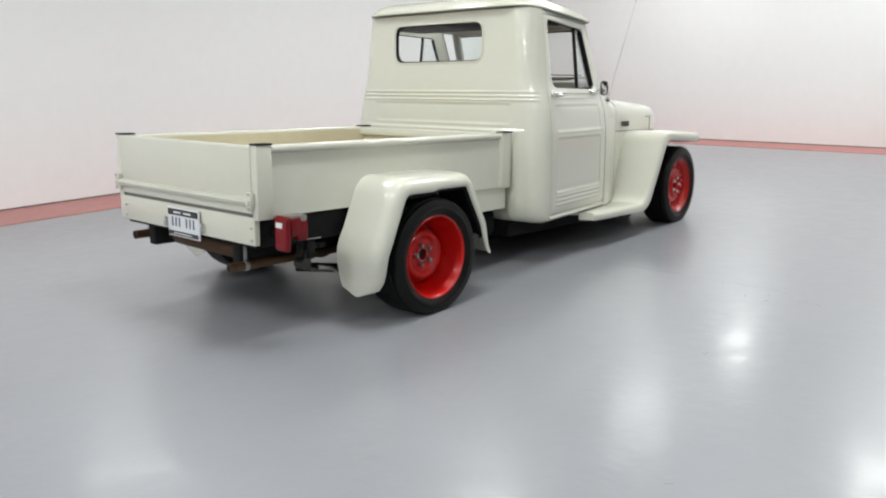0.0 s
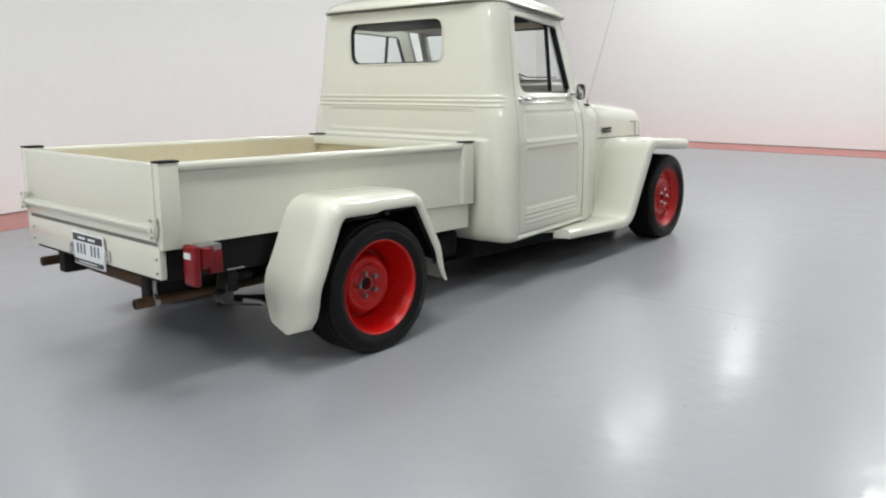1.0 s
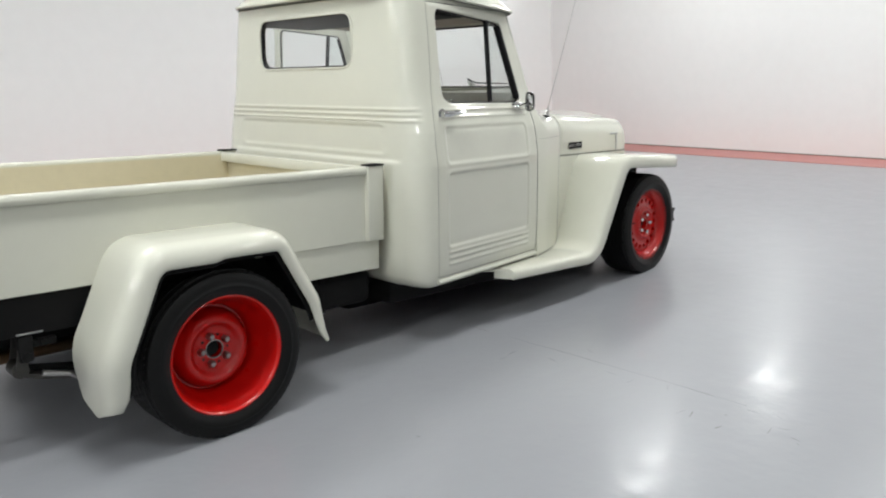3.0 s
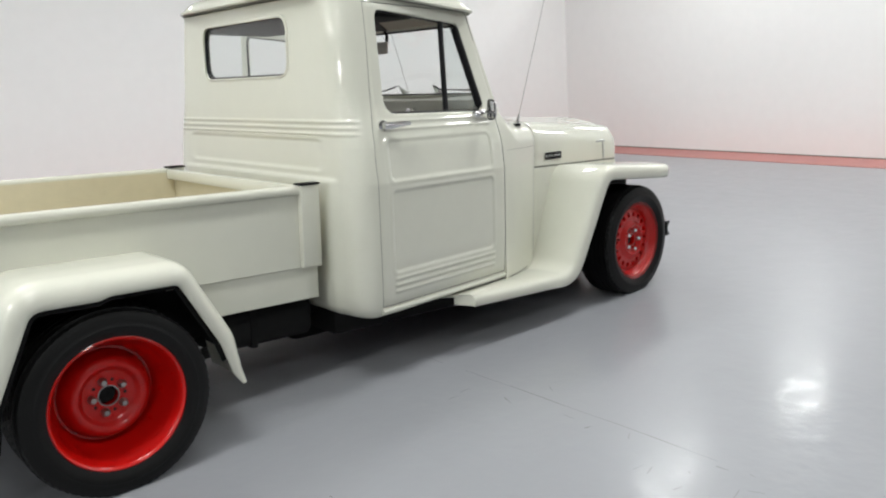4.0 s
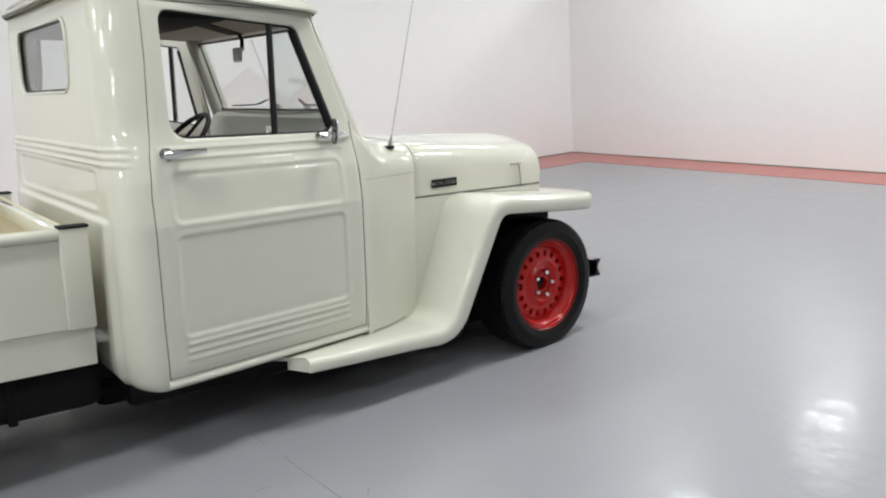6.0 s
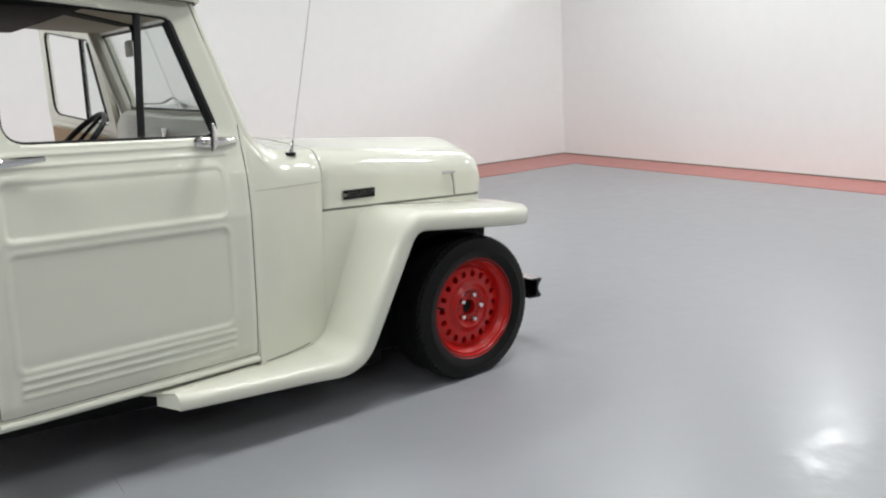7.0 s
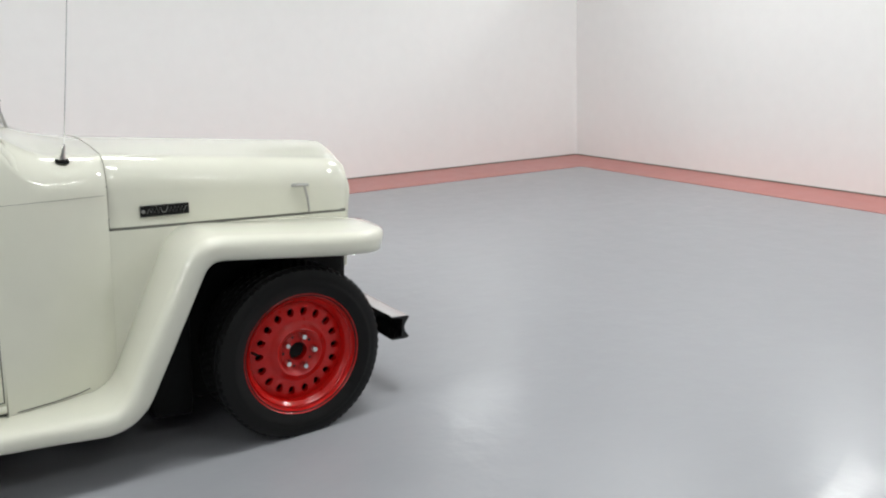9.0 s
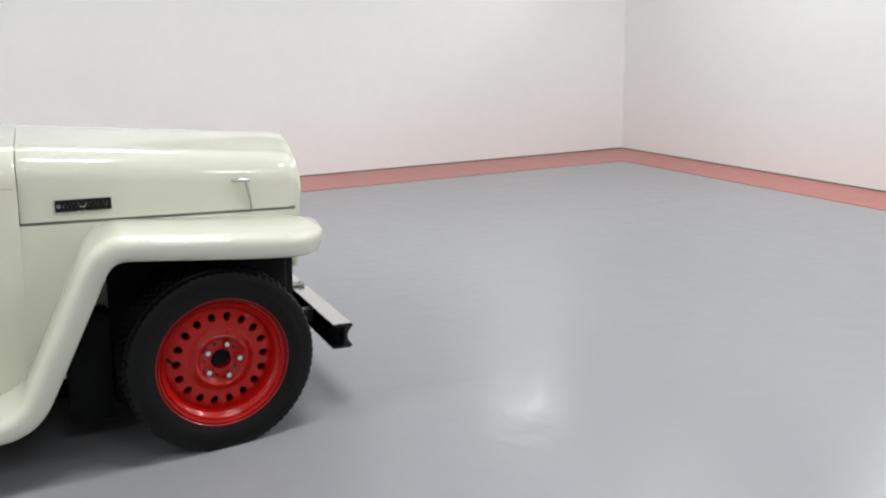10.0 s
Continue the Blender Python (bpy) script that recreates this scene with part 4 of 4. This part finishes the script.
        hk = tube([(-0.56, -0.62, 0.295), (-0.47, -0.632, 0.275), (-0.44, -0.640, 0.255)], [0.012, 0.010, 0.010], segs=8)
        part("shackle_bolt", mirrored(hk, s), STEEL, truck, "bright shackle bolt")
        # black sheets cover the cream panels inside the rear arch
        part("wheel_arch", mirrored(box(-0.28, 0.30, -0.674, -0.669, 0.455, 0.690), s), BLACK, truck, "black sheet inside the rear wheel arch")
        part("wheel_arch", mirrored(box(0.30, 0.44, -0.674, -0.660, 0.400, 0.600), s), BLACK, truck, "black sheet inside the rear wheel arch")
        tank = part("side_tank", mirrored(box(0.52, 1.02, -0.560, -0.465, 0.262, 0.440, 0.045, 4), s), BLACK, truck, "black tank under the bed")
        part("tank_strap", mirrored(box(0.70, 0.73, -0.564, -0.460, 0.259, 0.444, 0.004), s), BLACK, tank, "black tank strap")
        fit_bm = tube([(0.57, -0.550, 0.335), (0.57, -0.600, 0.335)], 0.030, segs=12)
        tube([(0.535, -0.600, 0.372), (0.60, -0.602, 0.372)], 0.006, fit_bm, 6)
        part("fitting", mirrored(fit_bm, s), BLACK, tank, "black round fitting with a clip")
        # bright strip stands in for the highlight along the bracket's edge
        part("bracket_glint", mirrored(box(-0.64, -0.55, -0.640, -0.632, 0.452, 0.458, 0.001, 1), s), STEEL, truck, "thin steel strip as the lit edge of a bracket")
        br = box(-0.635, -0.585, -0.636, -0.60, 0.35, 0.446, 0.006)
        tube([(-0.61, -0.60, 0.37), (-0.61, -0.645, 0.37)], 0.020, br, 10)
        box(-0.60, -0.50, -0.622, -0.600, 0.395, 0.425, 0.005, 2, br)
        tube([(-0.545, -0.60, 0.41), (-0.545, -0.632, 0.41)], 0.012, br, 8)
        part("spring_hanger", mirrored(br, s), BLACK, truck, "black spring hanger bracket")
    c = inbody(0.015, 0, 0.315)
    part("rear_axle", tube([(c.x, -0.66, c.z), (c.x, 0.66, c.z)], 0.045, segs=12), BLACK, truck, "black rear axle tube")
    part("differential", lathe([(-0.14, 0.04), (-0.12, 0.10), (-0.05, 0.135), (0.05, 0.135), (0.12, 0.10), (0.14, 0.04)], 24, (c.x - 0.02, 0.05, c.z)), BLACK, truck, "black differential housing")
    f = inbody(3.007, 0, 0.299)
    part("front_axle", tube([(f.x, -0.66, f.z), (f.x, 0.66, f.z)], 0.04, segs=12), BLACK, truck, "black front axle beam")
    for k, x in enumerate((-0.80, 0.15, 0.80)):
        part("cross_member", box(x - 0.04, x + 0.04, -0.42, 0.42, 0.36, 0.44, 0.006), BLACK, truck, "black cross member under the bed")
    part("silencer", tube([(-0.80, 0.36, 0.385), (-0.80, 0.33, 0.385), (-0.79, -0.36, 0.375), (-0.79, -0.40, 0.375)], [0.03, 0.055, 0.055, 0.03], segs=14), RUST, truck, "rusty brown silencer across the frame end")
    part("fuel_tank", box(-0.62, -0.25, -0.36, 0.30, 0.31, 0.45, 0.04, 4), BLACK, truck, "dark fuel tank under the bed")
    # engine and cab pan are oversized boxes that keep light off the floor below
    part("engine_block", box(2.30, 3.16, -0.38, 0.38, 0.20, 0.80, 0.05), BLACK, truck, "dark engine block, set low to block light")
    part("under_pan", box(1.10, 2.33, -0.60, 0.60, 0.235, 0.375, 0.03), BLACK, truck, "black cab underside, set low to block light")
    for s in (-1, 1):
        # this box hangs low to darken the floor behind the front wheel
        part("wheel_well", mirrored(box(2.515, 2.66, -0.655, -0.40, 0.225, 0.62, 0.02), s), BLACK, truck, "black inner wheel well")
        part("wheel_well", mirrored(box(2.66, 3.28, -0.60, -0.40, 0.26, 0.86, 0.02), s), BLACK, truck, "black inner wheel well")
    for s in (-1, 1):
        part("wheel_well", mirrored(box(3.25, 3.335, -0.480, -0.428, 0.38, 0.855, 0.006), s), BLACK, truck, "black inner wheel well")
    part("muffler", tube([(0.55, -0.30, 0.30), (0.60, -0.30, 0.30), (1.10, -0.30, 0.30), (1.15, -0.30, 0.30)], [0.04, 0.075, 0.075, 0.04], segs=14), BLACK, truck, "dark muffler")
    for y0, y1, z in ((-0.46, -0.47, 0.330), (0.50, 0.44, 0.385)):
        p = smooth_line([(-0.995, y0, z), (-0.80, y0, z + 0.002), (-0.55, y1, z + 0.006), (-0.30, y1, z + 0.01)], 6)
        pipe = tube(p, 0.024, segs=14)
        e = part("exhaust_pipe", pipe, RUST, truck, "rusty brown exhaust pipe")
        part("pipe_mouth", tube([(-0.9965, y0, z), (-0.9945, y0, z)], 0.019, segs=14), BLACK, e, "black pipe opening")
        part("pipe_clamp", lathe([(-0.012, 0.026), (-0.010, 0.030), (0.010, 0.030), (0.012, 0.026)], 16, (-0.90, y0, z + 0.001), "x"), STEEL, e, "steel pipe clamp")
        part("pipe_hanger", box(-0.910, -0.890, y0 - 0.006, y0 + 0.006, z + 0.02, 0.445, 0.003), STEEL, e, "steel pipe hanger")
    # front bumper: a curved channel across the nose
    q = inbody(3.452, 0, 0.277)
    rows = []
    prof = [(0.030, 0.046), (0.040, 0.040), (0.022, 0.015), (0.018, 0.0), (0.022, -0.015), (0.040, -0.040), (0.030, -0.046), (-0.035, -0.046), (-0.035, -0.040), (0.010, -0.036), (0.008, 0.0), (0.010, 0.036), (-0.035, 0.040), (-0.035, 0.046)]
    for y in (-0.785, -0.775, -0.4, 0, 0.4, 0.775, 0.785):
        rows.append([Vector((q.x + a, y, q.z + b)) for a, b in prof])
    bp = part("front_bumper", loft(rows), BUMPER, truck, "black channel front bumper")
    skin = [(-0.036, 0.0462), (-0.036, 0.0485), (0.032, 0.0485), (0.043, 0.041), (0.025, 0.015), (0.021, 0.0), (0.025, -0.015), (0.043, -0.041),
            (0.0405, -0.0405), (0.0225, -0.015), (0.0185, 0.0), (0.0225, 0.015), (0.0405, 0.0405), (0.0305, 0.0463)]
    part("chrome_face", loft([[Vector((q.x + a, y, q.z + b)) for a, b in skin] for y in (-0.785, -0.4, 0.0, 0.4, 0.785)]), CHROME, bp, "chrome top and front face of the bumper")
    for s in (-1, 1):
        part("bumper_bracket", mirrored(box(3.25, q.x - 0.02, -0.50, -0.47, q.z - 0.03, q.z + 0.03, 0.005), s), STEEL, bp, "steel bumper bracket")
        part("bumper_arm", mirrored(box(3.30, 3.455, -0.245, -0.195, 0.5255, 0.534, 0.003), s), STEEL, bp, "bright steel arm over the bumper")
        part("bumper_bolt", mirrored(lathe([(0.0, 0.002), (-0.014, 0.012), (-0.018, 0.004)], 8, (3.440, -0.22, 0.545), "z"), s), CHROME, bp, "bright bolt head")


chassis()


def tail_light(side):
    c = inbody(-0.855, -0.775, 0.583)
    bm = box(c.x + 0.010, c.x + 0.075, c.y - 0.048, c.y + 0.048, c.z - 0.015, c.z + 0.078, 0.012, 3)
    b = part("tail_light", mirrored(bm, side), LENS, truck, "boxy red tail light")
    part("lens", mirrored(box(c.x - 0.022, c.x + 0.010, c.y - 0.052, c.y + 0.052, c.z - 0.088, c.z + 0.086, 0.016, 3), side), LENS, b, "red ribbed lens")
    part("reverse_lens", mirrored(box(c.x - 0.0255, c.x - 0.0215, c.y - 0.020, c.y + 0.030, c.z + 0.028, c.z + 0.054, 0.0015, 1), side), WHITE, b, "small white reversing lens")
    part("lamp_back", mirrored(box(c.x + 0.012, c.x + 0.112, c.y - 0.040, c.y + 0.040, c.z + 0.055, c.z + 0.086, 0.006), side), STEEL, b, "grey metal lamp back")
    part("side_lens", mirrored(box(c.x + 0.050, c.x + 0.112, c.y - 0.046, c.y + 0.044, c.z - 0.038, c.z + 0.056, 0.006), side), LENS, b, "red side lens")
    part("lamp_bracket", mirrored(box(c.x + 0.03, c.x + 0.075, c.y + 0.03, c.y + 0.20, c.z - 0.05, c.z + 0.02, 0.006), side), BLACK, b, "black lamp bracket")


tail_light(-1)


# ---- wheels ----
def tyre(width, tread, blocks, lip, radius):
    h, d = width / 2, 0.330 - radius
    prof = [(-h * 0.84, lip - 0.012), (-h * 0.90, lip + 0.004), (-h * 0.97, lip + 0.018), (-h, 0.262 - d * 0.8), (-h * 1.012, 0.270 - d), (-h * 1.012, 0.274 - d), (-h * 0.992, 0.278 - d), (-h * 0.985, 0.290 - d), (-h * 0.955, 0.310 - d), (-h * 0.90, 0.321 - d), (-h * 0.78, 0.327 - d)]
    for k in range(5):
        a = -h * 0.70 + 1.4 * h * (k + 0.5) / 5
        w = 0.7 * h * 0.17
        prof += [(a - w * 1.15, 0.322 - d), (a - w, 0.3295 - d), (a + w, 0.3295 - d), (a + w * 1.15, 0.322 - d)]
    prof += [(-a, r) for a, r in reversed(prof[:11])]
    last = len(prof) - 1

    def ripple(k, i):
        if 7 <= i <= 11 or last - 11 <= i <= last - 7:
            return -0.008 * tread if (k % 2) else 0.0
        if 11 < i < last - 11 and (k + i // 4) % 2:
            return -0.004 * tread
        return 0.0
    return lathe(prof, blocks * 2, ripple=ripple)


def rim(lip, dish, holes):
    """Steel wheel, outer face towards -y at y = 0; the disc stands dish metres in."""
    bm = bmesh.new()
    if holes:
        barrel = [(0.004, lip - 0.004), (0.0, lip), (-0.006, lip + 0.001), (-0.009, lip - 0.004), (-0.003, lip - 0.010), (0.010, lip - 0.014), (0.013, lip - 0.020), (0.009, lip - 0.023), (0.020, lip - 0.029), (0.023, lip - 0.034), (dish * 0.7, lip - 0.038), (dish, lip - 0.044)]
    else:
        barrel = [(0.004, lip - 0.004), (0.0, lip), (-0.006, lip + 0.001), (-0.009, lip - 0.004), (-0.004, lip - 0.011), (0.006, lip - 0.015), (0.016, lip - 0.017), (0.024, lip - 0.022), (0.045, lip - 0.028), (0.070, lip - 0.036), (0.095, lip - 0.046), (dish * 0.88, lip - 0.054), (dish, lip - 0.061)]
    lathe(barrel, 72, bm=bm)
    r2 = lip - (0.044 if holes else 0.061)
    if holes:
        r1 = 0.114
        mid, hr = (r1 + r2) / 2, 0.0132
        n = 18
        for k in range(n):
            a0, ac, a1 = (2 * math.pi * (k + d) / n for d in (0.0, 0.5, 1.0))

            def P(a, r, y):
                return bm.verts.new((r * math.cos(a), y, r * math.sin(a)))
            ring = [P(a, r, dish - 0.010 * (1 if r > r1 + 0.001 and r < r2 - 0.001 else (0 if r > mid else 1))) for a, r in ((a0, r1), (ac, r1), (a1, r1), (a1, mid), (a1, r2), (ac, r2), (a0, r2), (a0, mid))]
            hole, deep = [], []
            for j in range(8):
                ang = radians((225, 270, 315, 0, 45, 90, 135, 180)[j])
                da, dr = hr * math.cos(ang) / mid, hr * 1.22 * math.sin(ang)
                hole.append(P(ac + da, mid + dr, dish - 0.009))
                deep.append(P(ac + da, mid + dr, dish + 0.012))
            for j in range(8):
                q = (j + 1) % 8
                bm.faces.new((ring[j], ring[q], hole[q], hole[j]))
                bm.faces.new((hole[j], hole[q], deep[q], deep[j]))
        centre = [(dish - 0.010, r1), (dish - 0.013, r1 - 0.010), (dish - 0.026, 0.093), (dish - 0.030, 0.086), (dish - 0.026, 0.078), (dish - 0.014, 0.071), (dish - 0.010, 0.066), (dish - 0.008, 0.045), (dish - 0.012, 0.034), (dish + 0.03, 0.033)]
    else:
        centre = [(dish, r2), (dish + 0.018, r2 - 0.004), (dish + 0.018, r2 - 0.012), (dish - 0.006, r2 - 0.019), (dish - 0.026, r2 - 0.029), (dish - 0.040, r2 - 0.038), (dish - 0.046, 0.123), (dish - 0.047, 0.117), (dish - 0.045, 0.110), (dish - 0.038, 0.102), (dish - 0.027, 0.095), (dish - 0.021, 0.086), (dish - 0.020, 0.047), (dish - 0.026, 0.036), (dish + 0.03, 0.034)]
    lathe(centre, 72, bm=bm)
    bmesh.ops.remove_doubles(bm, verts=bm.verts, dist=1e-5)
    return bm


def wheel(name_label, x, y_lip, side, width, lip, dish, holes, tread, turn, radius, steer, tyre_radius):
    c = inbody(x, 0, radius)
    rb = rim(lip, dish, holes)
    w = part("wheel", rb, RED, truck, name_label, 40)
    w.matrix_basis = pose(c.x, side * y_lip, c.z, 0, turn, steer + (0 if side < 0 else 180))
    t = part("tyre", tyre(width, tread, 70, lip, tyre_radius), RUBBER, w, "black rubber tyre", 30)
    t.matrix_basis = pose(0, width / 2 - 0.022, 0)
    t.data.transform(t.matrix_basis)
    t.matrix_basis = Matrix()
    seat = truck.matrix_basis @ w.matrix_basis
    for v in t.data.vertices:
        low = (seat @ v.co).z
        if low < 0.0008:
            v.co += seat.to_3x3().inverted() @ Vector((0, 0, 0.0008 - low))
    part("backing_plate", lathe([(width * 0.75, 0.02), (width * 0.75, lip - 0.004), (width * 0.82, lip - 0.004), (width * 0.82, 0.02)], 40), BLACK, w, "black backing plate inside the wheel")
    hub = dish - (0.008 if holes else 0.020)
    part("hub", lathe([(hub + 0.02, 0.002), (hub + 0.015, 0.028), (hub + 0.03, 0.034)], 24), BLACK, w, "dark hub in the wheel centre")
    if not holes:
        part("hub_ring", lathe([(hub - 0.001, 0.033), (hub - 0.006, 0.034), (hub - 0.006, 0.038), (hub + 0.002, 0.040)], 32), DULL, w, "dull steel ring round the hub")
    for k in range(5):
        a = 2 * math.pi * (k + (0.667 if holes else 0.28)) / 5
        p = Vector((0.0572 * math.cos(a), 0, 0.0572 * math.sin(a)))
        part("stud_hole", tube([p + Vector((0, hub + 0.001, 0)), p + Vector((0, hub - 0.0015, 0))], 0.006, segs=8), BLACK, w, "small dark hole")
    for k in range(5):
        a = 2 * math.pi * (k + (0.167 if holes else 0.78)) / 5
        p = Vector((0.0572 * math.cos(a), 0, 0.0572 * math.sin(a)))
        nut = tube([p + Vector((0, hub, 0)), p + Vector((0, hub - 0.020, 0)), p + Vector((0, hub - 0.027, 0))], [0.0150, 0.0146, 0.009], segs=6)
        part("lug_nut", nut, CHROME if holes else DULL, w, "chrome lug nut")
    if holes:
        a = radians(182)
        part("valve", tube([(0.175 * math.cos(a), dish - 0.012, 0.175 * math.sin(a)), (0.168 * math.cos(a), dish - 0.045, 0.168 * math.sin(a))], 0.005, segs=6), BLACK, w, "black tyre valve")
    part("brake_drum", lathe([(dish + 0.02, 0.02), (dish + 0.02, 0.12), (dish + 0.10, 0.13), (dish + 0.10, 0.02)], 24), BLACK, w, "dark brake drum")
    return w


for s in (-1, 1):
    wheel("red deep-dish steel rear wheel", 0.015, 0.955, s, 0.262, 0.233, 0.126, False, 0.4, 20, 0.315, 0.0, 0.328)
    wheel("red steel front wheel with a ring of holes", 3.007, 0.884, s, 0.222, 0.222, 0.046, True, 0.6, 10, 0.299, 4.0, 0.316)


# ---- inside the cab, aerial ----
def inside():
    part("dashboard", loft([[Vector((x, y, z)) for x, z in ((1.99, 1.02), (1.975, 1.04), (1.962, 1.10), (1.962, 1.235), (1.985, 1.285), (2.006 + 0.07 * (1 - abs(y) / 0.61), 1.306))] for y in (-0.61, -0.3, 0.0, 0.3, 0.61)]), DASH, truck, "grey-green painted steel dashboard")
    part("glove_box", box(1.955, 1.966, -0.48, -0.08, 1.100, 1.215, 0.004), DASH, truck, "glove box lid")
    part("dash_badge", box(1.950, 1.968, -0.165, -0.095, 1.206, 1.246, 0.003), CHROME, truck, "small chrome dash plate")
    hub = Vector((1.70, 0.36, 1.150))
    ax = Vector((-0.72, 0, 0.69)).normalized()
    u, v = Vector((0, 1, 0)), ax.cross(Vector((0, 1, 0)))
    ringp = [hub + (u * math.cos(t) + v * math.sin(t)) * 0.20 for t in (2 * math.pi * k / 36 for k in range(36))]
    sw = part("steering_wheel", tube(ringp, 0.013, segs=8, closed=True), GASKET, truck, "black steering wheel")
    for k in range(3):
        t = 2 * math.pi * k / 3 + 0.5
        part("spoke", tube([hub, hub + (u * math.cos(t) + v * math.sin(t)) * 0.20], 0.009, segs=6), GASKET, sw)
    part("steering_column", tube([hub, hub - ax * 0.45], 0.022, segs=10), BLACK, truck, "black steering column")
    part("seat_cushion", box(1.16, 1.62, -0.62, 0.62, 0.62, 0.82, 0.05, 4), TAN, truck, "tan bench seat cushion")
    part("seat_back", box(1.10, 1.22, -0.62, 0.62, 0.78, 1.16, 0.05, 4), TAN, truck, "tan bench seat back")
    rm = part("rear_view_mirror", box(1.868, 1.884, -0.045, 0.045, 1.535, 1.600, 0.010, 3), HOUSING, truck, "pale interior mirror on a black arm")
    part("mirror_arm", tube([(1.890, -0.02, 1.585), (1.892, -0.02, 1.63), (1.885, 0, 1.668)], 0.009, segs=6), BLACK, rm, "black mirror arm")
    part("roof_bow", loft([[Vector((x - dy * 0.7, y + dy * 0.7, gutter_z(x) - 0.056 + dz)) for dy, dz in ((-0.035, 0), (0.035, 0), (0.035, 0.004), (-0.035, 0.004))] for x, y in ((1.38, -0.49), (1.88, 0.01))]), BLACK, truck, "black strip slanting across the headliner")
    for y in (-0.30, 0.30):
        part("sun_visor", box(1.70, 1.86, y - 0.20, y + 0.20, 1.672, 1.684, 0.005), BLACK, truck, "dark sun visor")
    # makes the rear part of the cab's ceiling black
    part("rear_header_black", box(1.075, 1.56, -0.66, 0.66, 1.656, 1.694, 0.012), BLACK, truck, "black slab below the rear of the headliner")
    # deepened box, stops light crossing under the truck
    part("gearbox", box(1.05, 2.45, -0.30, 0.30, 0.15, 0.36, 0.05, 3), BLACK, truck, "dark gearbox under the cab floor, set low to block light")
    part("cab_floor", box(1.10, 2.28, -0.58, 0.58, 0.42, 0.44), BLACK, truck, "dark cab floor")
    part("rear_shelf_panel", box(1.072, 1.080, -0.70, 0.70, 0.60, 1.30), CREAM, truck, "cream inner rear panel")
    a = Vector((2.288, -0.607, 1.150))
    base = tube([a, a + Vector((0, -0.004, 0.012)), a + Vector((0.004, -0.006, 0.030)), a + Vector((0.008, -0.008, 0.055))], [0.015, 0.012, 0.007, 0.004], segs=12)
    an = part("antenna_base", base, CHROME, truck, "chrome aerial base on the cowl")
    part("antenna_foot", tube([a + Vector((0, 0, -0.006)), a + Vector((0, 0, 0.007))], 0.021, segs=14), BLACK, an, "black rubber foot")
    part("antenna_mast", tube([a + Vector((0.008, -0.008, 0.05)), a + Vector((0.030, -0.11, 0.45)), a + Vector((0.055, -0.235, 0.95))], [0.0018, 0.0015, 0.0012], segs=6), CHROME, an, "thin steel aerial mast")


inside()


# ---- floor joint ----
def floor_joint():
    rng = random.Random(4)
    x, pts = 1.50, []
    for k in range(60):
        y = 4.0 - 0.14 * k
        pts.append(Vector((x - 0.02 * step(y, -1.9, -2.8) + 0.006 * rng.uniform(-1, 1), y, 0.0)))
    bm = bmesh.new()
    for a, b in zip(pts, pts[1:]):
        if rng.random() < 0.4:
            continue
        w = rng.uniform(0.0008, 0.0020)
        vs = [bm.verts.new(p) for p in (a + Vector((-w, 0, 0.0006)), a + Vector((w, 0, 0.0006)), b + Vector((w, 0, 0.0006)), b + Vector((-w, 0, 0.0006)))]
        bm.faces.new(vs)
    o = part("floor_joint", bm, SEAM)
    tagged(o, "hairline crack along a floor joint", "floor crack", kind="structure")


floor_joint()


def floor_scuffs():
    rng = random.Random(11)
    bm = bmesh.new()
    for k in range(22):
        x, y = (rng.uniform(-2.5, 5.0), rng.uniform(-3.4, -1.2)) if k > 16 else (1.50 + rng.uniform(-0.25, 0.1), rng.uniform(-2.6, -1.2))
        a, n, w = rng.uniform(0, 3.14), rng.uniform(0.006, 0.035), rng.uniform(0.0008, 0.0022)
        d, e = Vector((math.cos(a), math.sin(a), 0)), Vector((-math.sin(a), math.cos(a), 0))
        c = Vector((x, y, 0.0006))
        bm.faces.new([bm.verts.new(c + p) for p in (-d * n - e * w * 0.3, d * n - e * w, d * n * 0.9 + e * w, -d * n * 0.7 + e * w * 0.8)])
    o = part("floor_scuffs", bm, SEAM)
    tagged(o, "small dark scuffs on the floor paint", "scuff marks", kind="stuff")


floor_scuffs()
